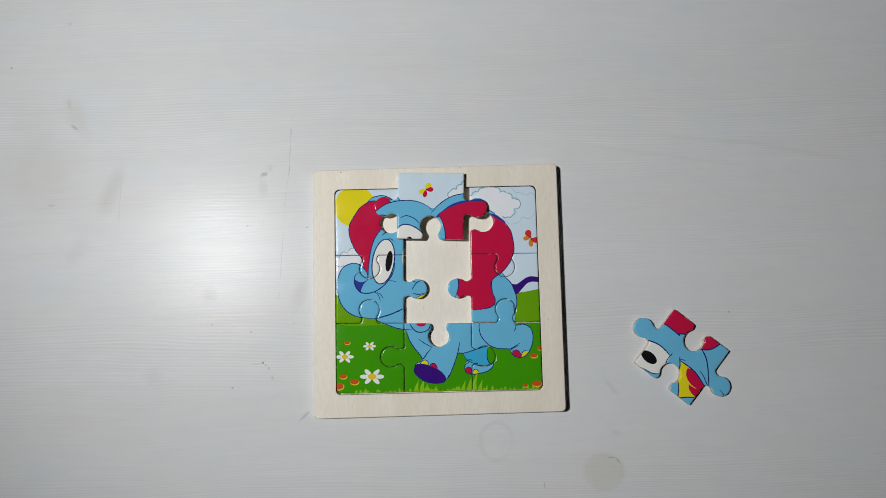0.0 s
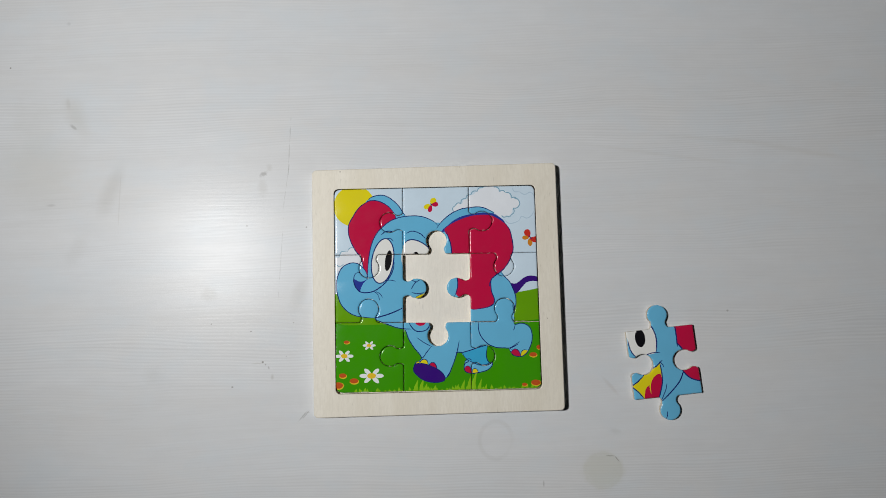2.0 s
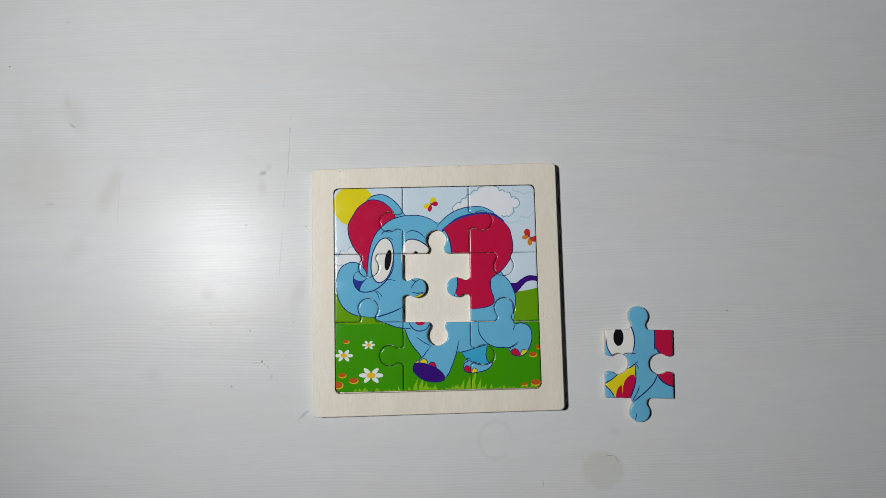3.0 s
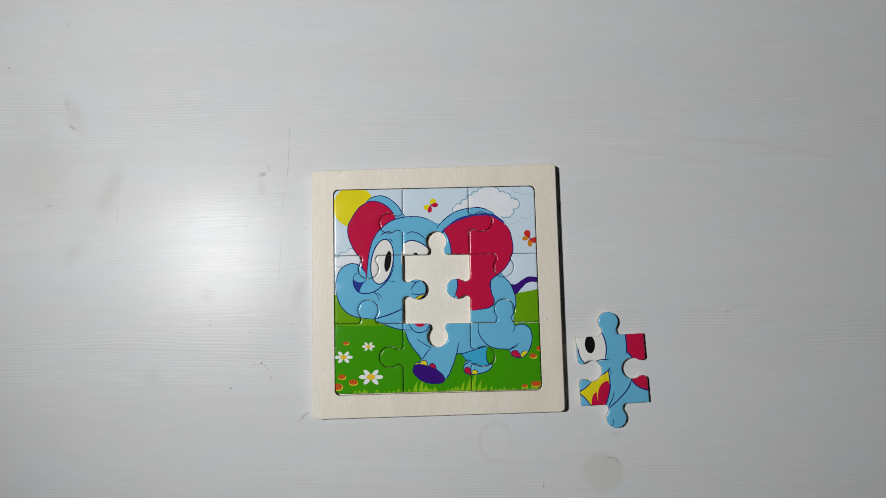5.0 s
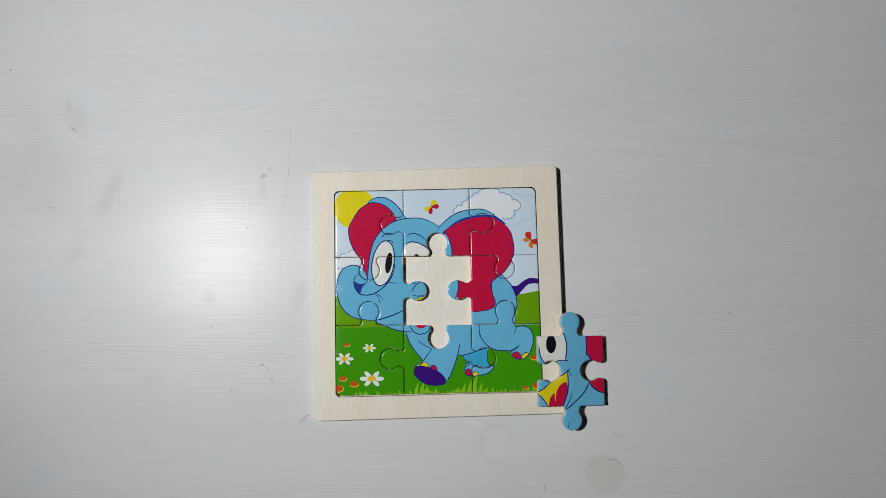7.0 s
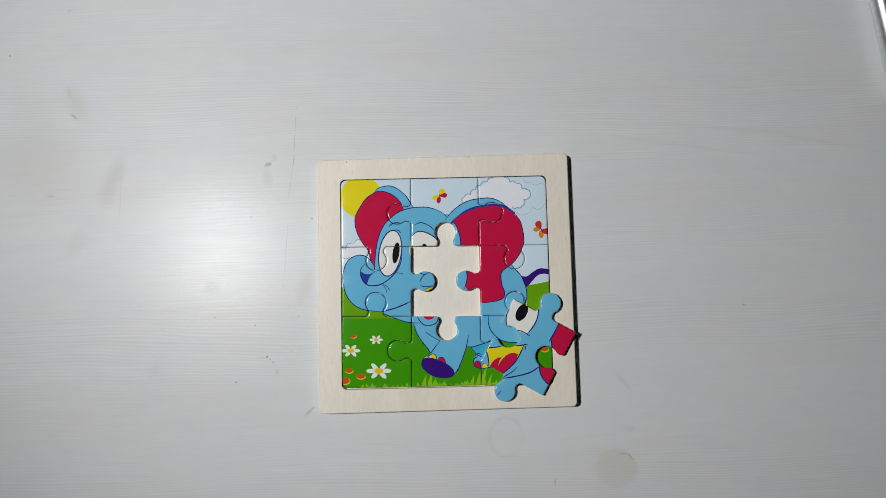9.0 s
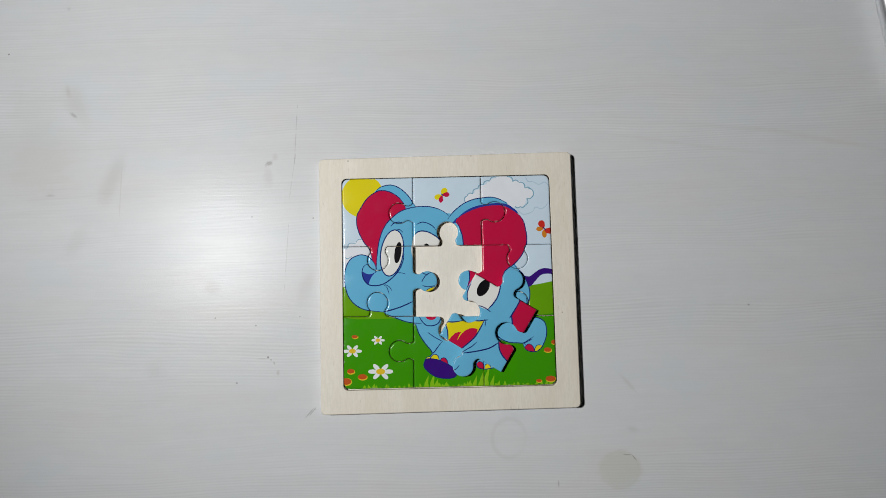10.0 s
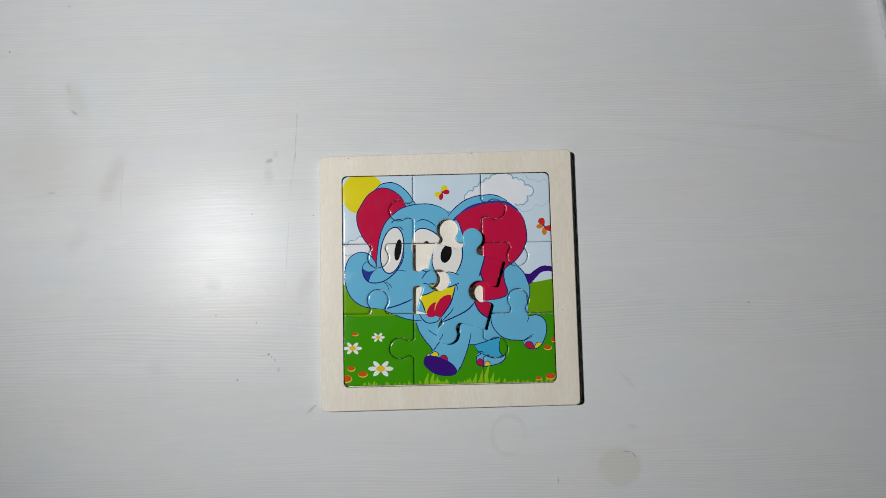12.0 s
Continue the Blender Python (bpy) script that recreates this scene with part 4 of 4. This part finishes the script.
# ---- the puzzle ----
def build_tray():
    tray = tagged(empty("puzzle_tray", pose(0, 0, 0)), "square pale plywood puzzle tray lying on the table", "puzzle tray")

    def ring_mesh(name, rings, closed, parent, mats, dark=()):
        n = len(rings[0][0])
        verts = [(x / 1000, y / 1000, z) for pts, z in rings for x, y in pts]
        faces = [(r * n + k, r * n + (k + 1) % n, ((r + 1) % len(rings)) * n + (k + 1) % n, ((r + 1) % len(rings)) * n + k)
                 for r in range(len(rings) if closed else len(rings) - 1) for k in range(n)]
        if not closed:
            faces += [tuple(range(n))[::-1], tuple(range((len(rings) - 1) * n, len(rings) * n))]
        # the pocket's bottom wall stays pale: lamplight falling on it, painted by material
        return mesh_object(name, verts, faces, mats, parent, indices=[1 if k // n in dark and not (k % n > n * 0.55 and verts[k][1] < -0.06) else 0 for k in range(len(faces))])

    def out(d):
        """The tray's rim, sawn a little out of square."""
        skew = lambda x, y: y * (0.9945 + 0.0095 * x / TRAY if y > 0 else 1.0055 - 0.0055 * x / TRAY)  # noqa: E731
        return [(x, skew(x, y)) for x, y in rounded_rect(TRAY - d, TRAY - d, RIM, 0, 0)]

    hole = lambda d: rounded_rect(POCKET + 0.18 + d, POCKET + 0.38 + d, 2.9, 0.02, -0.2)  # noqa: E731
    ring_mesh("base_panel", [(out(0.35), 0.0), (out(0.1), 0.0002), (out(0.1), BASE_Z)], False, tray, [TRAY_BASE])
    top = TRAY_Z
    ring_mesh("frame", [(out(0.0), BASE_Z + 2e-5), (out(0.0), top - 0.0006), (out(0.12), top - 0.00025), (out(0.45), top),
                        (hole(0.25), top), (hole(0.06), top - 0.0001), (hole(0.0), top - 0.0003), (hole(0.0), BASE_Z + 2e-5)], True, tray, [TRAY_WOOD, SCORCH_SHADE], (6,))


def build_piece(i, j, art, ground, label):
    """One puzzle piece: cut plywood body and the glossy printed face with rounded edges."""
    outline = piece_outline(i, j)
    centre = np.array(outline).mean(0)
    if (i, j) == (1, 1):
        # the loose piece and its print are stretched up to 0.9 mm to the right
        widen = lambda p: np.stack([p[:, 0] + 0.9 * ((p[:, 0] - 3) / 17).clip(0, 1), p[:, 1]], 1)  # noqa: E731
        outline = [tuple(p) for p in widen(np.array(outline))]
        art = [(ink, width, widen(poly)) for ink, width, poly in art]
    thing = tagged(empty("puzzle_piece", pose(0, 0, 0)), label, "puzzle piece", "pieces of the elephant puzzle")
    z = PIECE_T * 1000
    n = len(outline)

    # body
    low, high = inset(outline, 0.23), inset(outline, 0.19)
    rings = [(inset(outline, 0.3), 0.0), (low, 0.25), (high, z - 0.79)]
    verts = [((x - centre[0]) / 1000, (y - centre[1]) / 1000, q / 1000) for pts, q in rings for x, y in pts]
    faces = [(r * n + k, r * n + (k + 1) % n, (r + 1) * n + (k + 1) % n, (r + 1) * n + k) for r in range(2) for k in range(n)]
    faces += [tuple(range(n))[::-1], tuple(range(2 * n, 3 * n))]
    mesh_object("wooden_body", verts, faces, [PIECE_WOOD], thing, "brown cut plywood edge")

    # printed face: one sheet cut along every drawn edge, rounded down towards its rim
    profile = [(0.17, -0.60), (0.27, -0.37), (0.48, -0.17), (0.88, -0.045), (1.3, 0.0)]
    rims = [inset(outline, d) for d, _ in profile]
    flat = np.array(rims[0])
    lo, hi = flat.min(0) - 0.5, flat.max(0) + 0.5
    points, edges = [], []
    for pts in rims:
        edges += [(len(points) + k, len(points) + (k + 1) % n) for k in range(n)]
        points += [tuple(p) for p in pts]
    for _, _, poly in art:
        a, c = poly, np.roll(poly, -1, 0)
        hit = ((np.minimum(a, c) < hi) & (np.maximum(a, c) > lo)).all(1)
        for k in np.nonzero(hit)[0]:
            points += [tuple(a[k]), tuple(c[k])]
            edges.append((len(points) - 2, len(points) - 1))
    cut = delaunay_2d_cdt([Vector(p) for p in points], edges, [], 0, 1e-4)
    spots = np.array([(p.x, p.y) for p in cut[0]])
    tris = np.array([f for f in cut[2] if len(f) == 3])
    tris = tris[inside(flat, spots[tris].mean(1))]
    inks = list(ink_at(art, ground, spots[tris].mean(1)))
    start, step = np.array(outline), np.roll(np.array(outline), -1, 0) - np.array(outline)
    along = (((spots[:, None] - start) * step).sum(2) / (step**2).sum(1)).clip(0, 1)
    depth = np.linalg.norm(spots[:, None] - start - along[..., None] * step, axis=2).min(1)
    height = z + np.interp(depth, [d for d, _ in profile], [h for _, h in profile])
    verts = [(x - centre[0], y - centre[1], h) for (x, y), h in zip(spots, height)]
    p, q, r = spots[tris[:, 0]], spots[tris[:, 1]], spots[tris[:, 2]]
    turn = (q[:, 0] - p[:, 0]) * (r[:, 1] - p[:, 1]) - (q[:, 1] - p[:, 1]) * (r[:, 0] - p[:, 0])
    faces = [tuple(int(v) for v in (t if w > 0 else t[::-1])) for t, w in zip(tris, turn)]
    first = len(verts)
    for d, h in ((0.15, z - 0.80), (0.17, z - 0.60)):
        verts += [(x - centre[0], y - centre[1], h) for x, y in inset(outline, d)]
    near = np.array(inset(outline, 0.3))
    edge_ink = ink_at(art, ground, (near + np.roll(near, -1, 0)) / 2)
    for k in range(n):
        a, c = first + k, first + (k + 1) % n
        faces.append((a, c, c + n, a + n))
        inks.append(edge_ink[k])
    used = sorted({int(k) for k in inks})
    mesh_object("printed_face", [(x / 1000, y / 1000, h / 1000) for x, y, h in verts], faces, [INK_MATERIALS[k] for k in used], thing,
                "glossy printed cartoon picture face", [used.index(int(k)) for k in inks], smooth=True)
    return thing, Matrix.Translation((centre[0] / 1000, centre[1] / 1000, 0))


PIECE_LABELS = {
    (0, 0): "puzzle piece with yellow sun and red ear", (1, 0): "puzzle piece with blue forehead and butterfly", (2, 0): "puzzle piece with red ear and white cloud",
    (0, 1): "puzzle piece with blue trunk and eye", (1, 1): "loose centre puzzle piece with eye and laughing mouth", (2, 1): "puzzle piece with red ear and purple tail",
    (0, 2): "puzzle piece with green meadow and white flowers", (1, 2): "puzzle piece with blue front leg and purple sole", (2, 2): "puzzle piece with blue hind leg on grass",
}


def build_puzzle():
    build_tray()
    picture, middle = draw_picture(), draw_centre()
    made = {}
    for j in range(3):
        for i in range(3):
            own = (i, j) == (1, 1)
            thing, home = build_piece(i, j, middle if own else picture, "blue" if own else "sky", PIECE_LABELS[i, j])
            made[i, j] = thing, home
            nudge = pose(random.uniform(-5e-5, 5e-5), random.uniform(-5e-5, 5e-5), BASE_Z, 0, 0, random.uniform(-0.08, 0.08))
            thing.matrix_world = nudge @ home
    return made


def build_tripod_leg():
    """An aluminium tube with a rubber foot, lying on the table."""
    leg = tagged(empty("tripod_leg", pose(0, 0, 0)), "satin aluminium tripod leg lying on the table", "tripod leg")
    r = 0.006

    def tube(name, spans, mat):
        n, verts, faces = 32, [], []
        for y, radius in spans:
            verts += [(radius * math.cos(2 * math.pi * k / n), y, r + radius * math.sin(2 * math.pi * k / n)) for k in range(n)]
        for s in range(len(spans) - 1):
            faces += [(s * n + k, (s + 1) * n + k, (s + 1) * n + (k + 1) % n, s * n + (k + 1) % n) for k in range(n)]
        faces += [tuple(range(n)), tuple(range((len(spans) - 1) * n, len(spans) * n))[::-1]]
        mesh_object(name, verts, faces, [mat], leg, smooth=True)

    tube("tube", [(-0.05, 0.0056), (-0.0495, r), (0.18, r), (0.1805, 0.0056)], ALUMINIUM)
    tube("foot", [(-0.066, 0.004), (-0.064, 0.0058), (-0.052, 0.006), (-0.0501, 0.0059)], RUBBER)
    return leg


build_room()
build_table()
PIECES = build_puzzle()
TRIPOD_LEG = build_tripod_leg()

PIECE_SHOTS = [
    (0.0, (0.14708, -0.04508, 0.0, 0.0, 51.38)),
    (0.2, (0.14708, -0.04508, 0.0, 0.0, 51.38)),
    (0.9, (0.14374, -0.0467, 0.0, 0.0, 37.59)),
    (1.6, (0.13636, -0.04832, 0.0, 0.0, 5.59)),
    (2.3, (0.12892, -0.04971, 0.0, 0.0, 8.46)),
    (3.0, (0.12155, -0.04898, 0.0, 0.0, -1.33)),
    (3.7, (0.11321, -0.0501, 0.0, 0.0, 0.73)),
    (4.4, (0.10487, -0.05122, 0.0, 0.0, 2.79)),
    (5.1, (0.09729, -0.05224, 0.0, 0.0, 2.87)),
    (5.8, (0.08906, -0.05294, 0.00471, 7.0, -1.08)),
    (6.5, (0.07749, -0.0497, 0.00597, 10.0, -0.62)),
    (7.2, (0.06916, -0.04728, 0.0068, 0.0, -0.89)),
    (7.9, (0.05775, -0.04334, 0.0068, 0.0, -15.0)),
    (8.6, (0.0467, -0.0394, 0.0068, 0.0, -29.11)),
    (9.3, (0.03486, -0.03231, 0.0068, 0.0, -29.27)),
    (10.0, (0.02238, -0.02463, 0.0068, 0.0, -31.24)),
    (10.7, (0.01303, -0.01157, 0.0068, 0.0, -24.65)),
    (11.4, (0.0064, -0.00468, 0.0068, 0.0, -15.99)),
]
TOP_SHOTS = [(0.0, (-0.00461, 0.0090, TRAY_Z, 0.0, -1.56)), (0.2, (0.0, 0.0, BASE_Z, 0.0, 0.0))]
LEG_SHOTS = [(0.0, (0.41, 0.17, 0.0, 0.0, 8.3)), (7.9, (0.345, 0.16, 0.0, 0.0, 8.3)), (8.6, (0.2739, 0.160, 0.0, 0.0, 8.3))]


def motions():
    for key, shots in (((1, 1), PIECE_SHOTS), ((1, 0), TOP_SHOTS)):
        thing, home = PIECES[key]
        walk(thing, stepped(shots, lambda x, y, z, tilt, turn, home=home: pose(x, y, z, 0, tilt, turn) @ home))
    walk(TRIPOD_LEG, stepped(LEG_SHOTS, lambda x, y, z, tilt, turn: pose(x, y, z, 0, tilt, turn)))


motions()
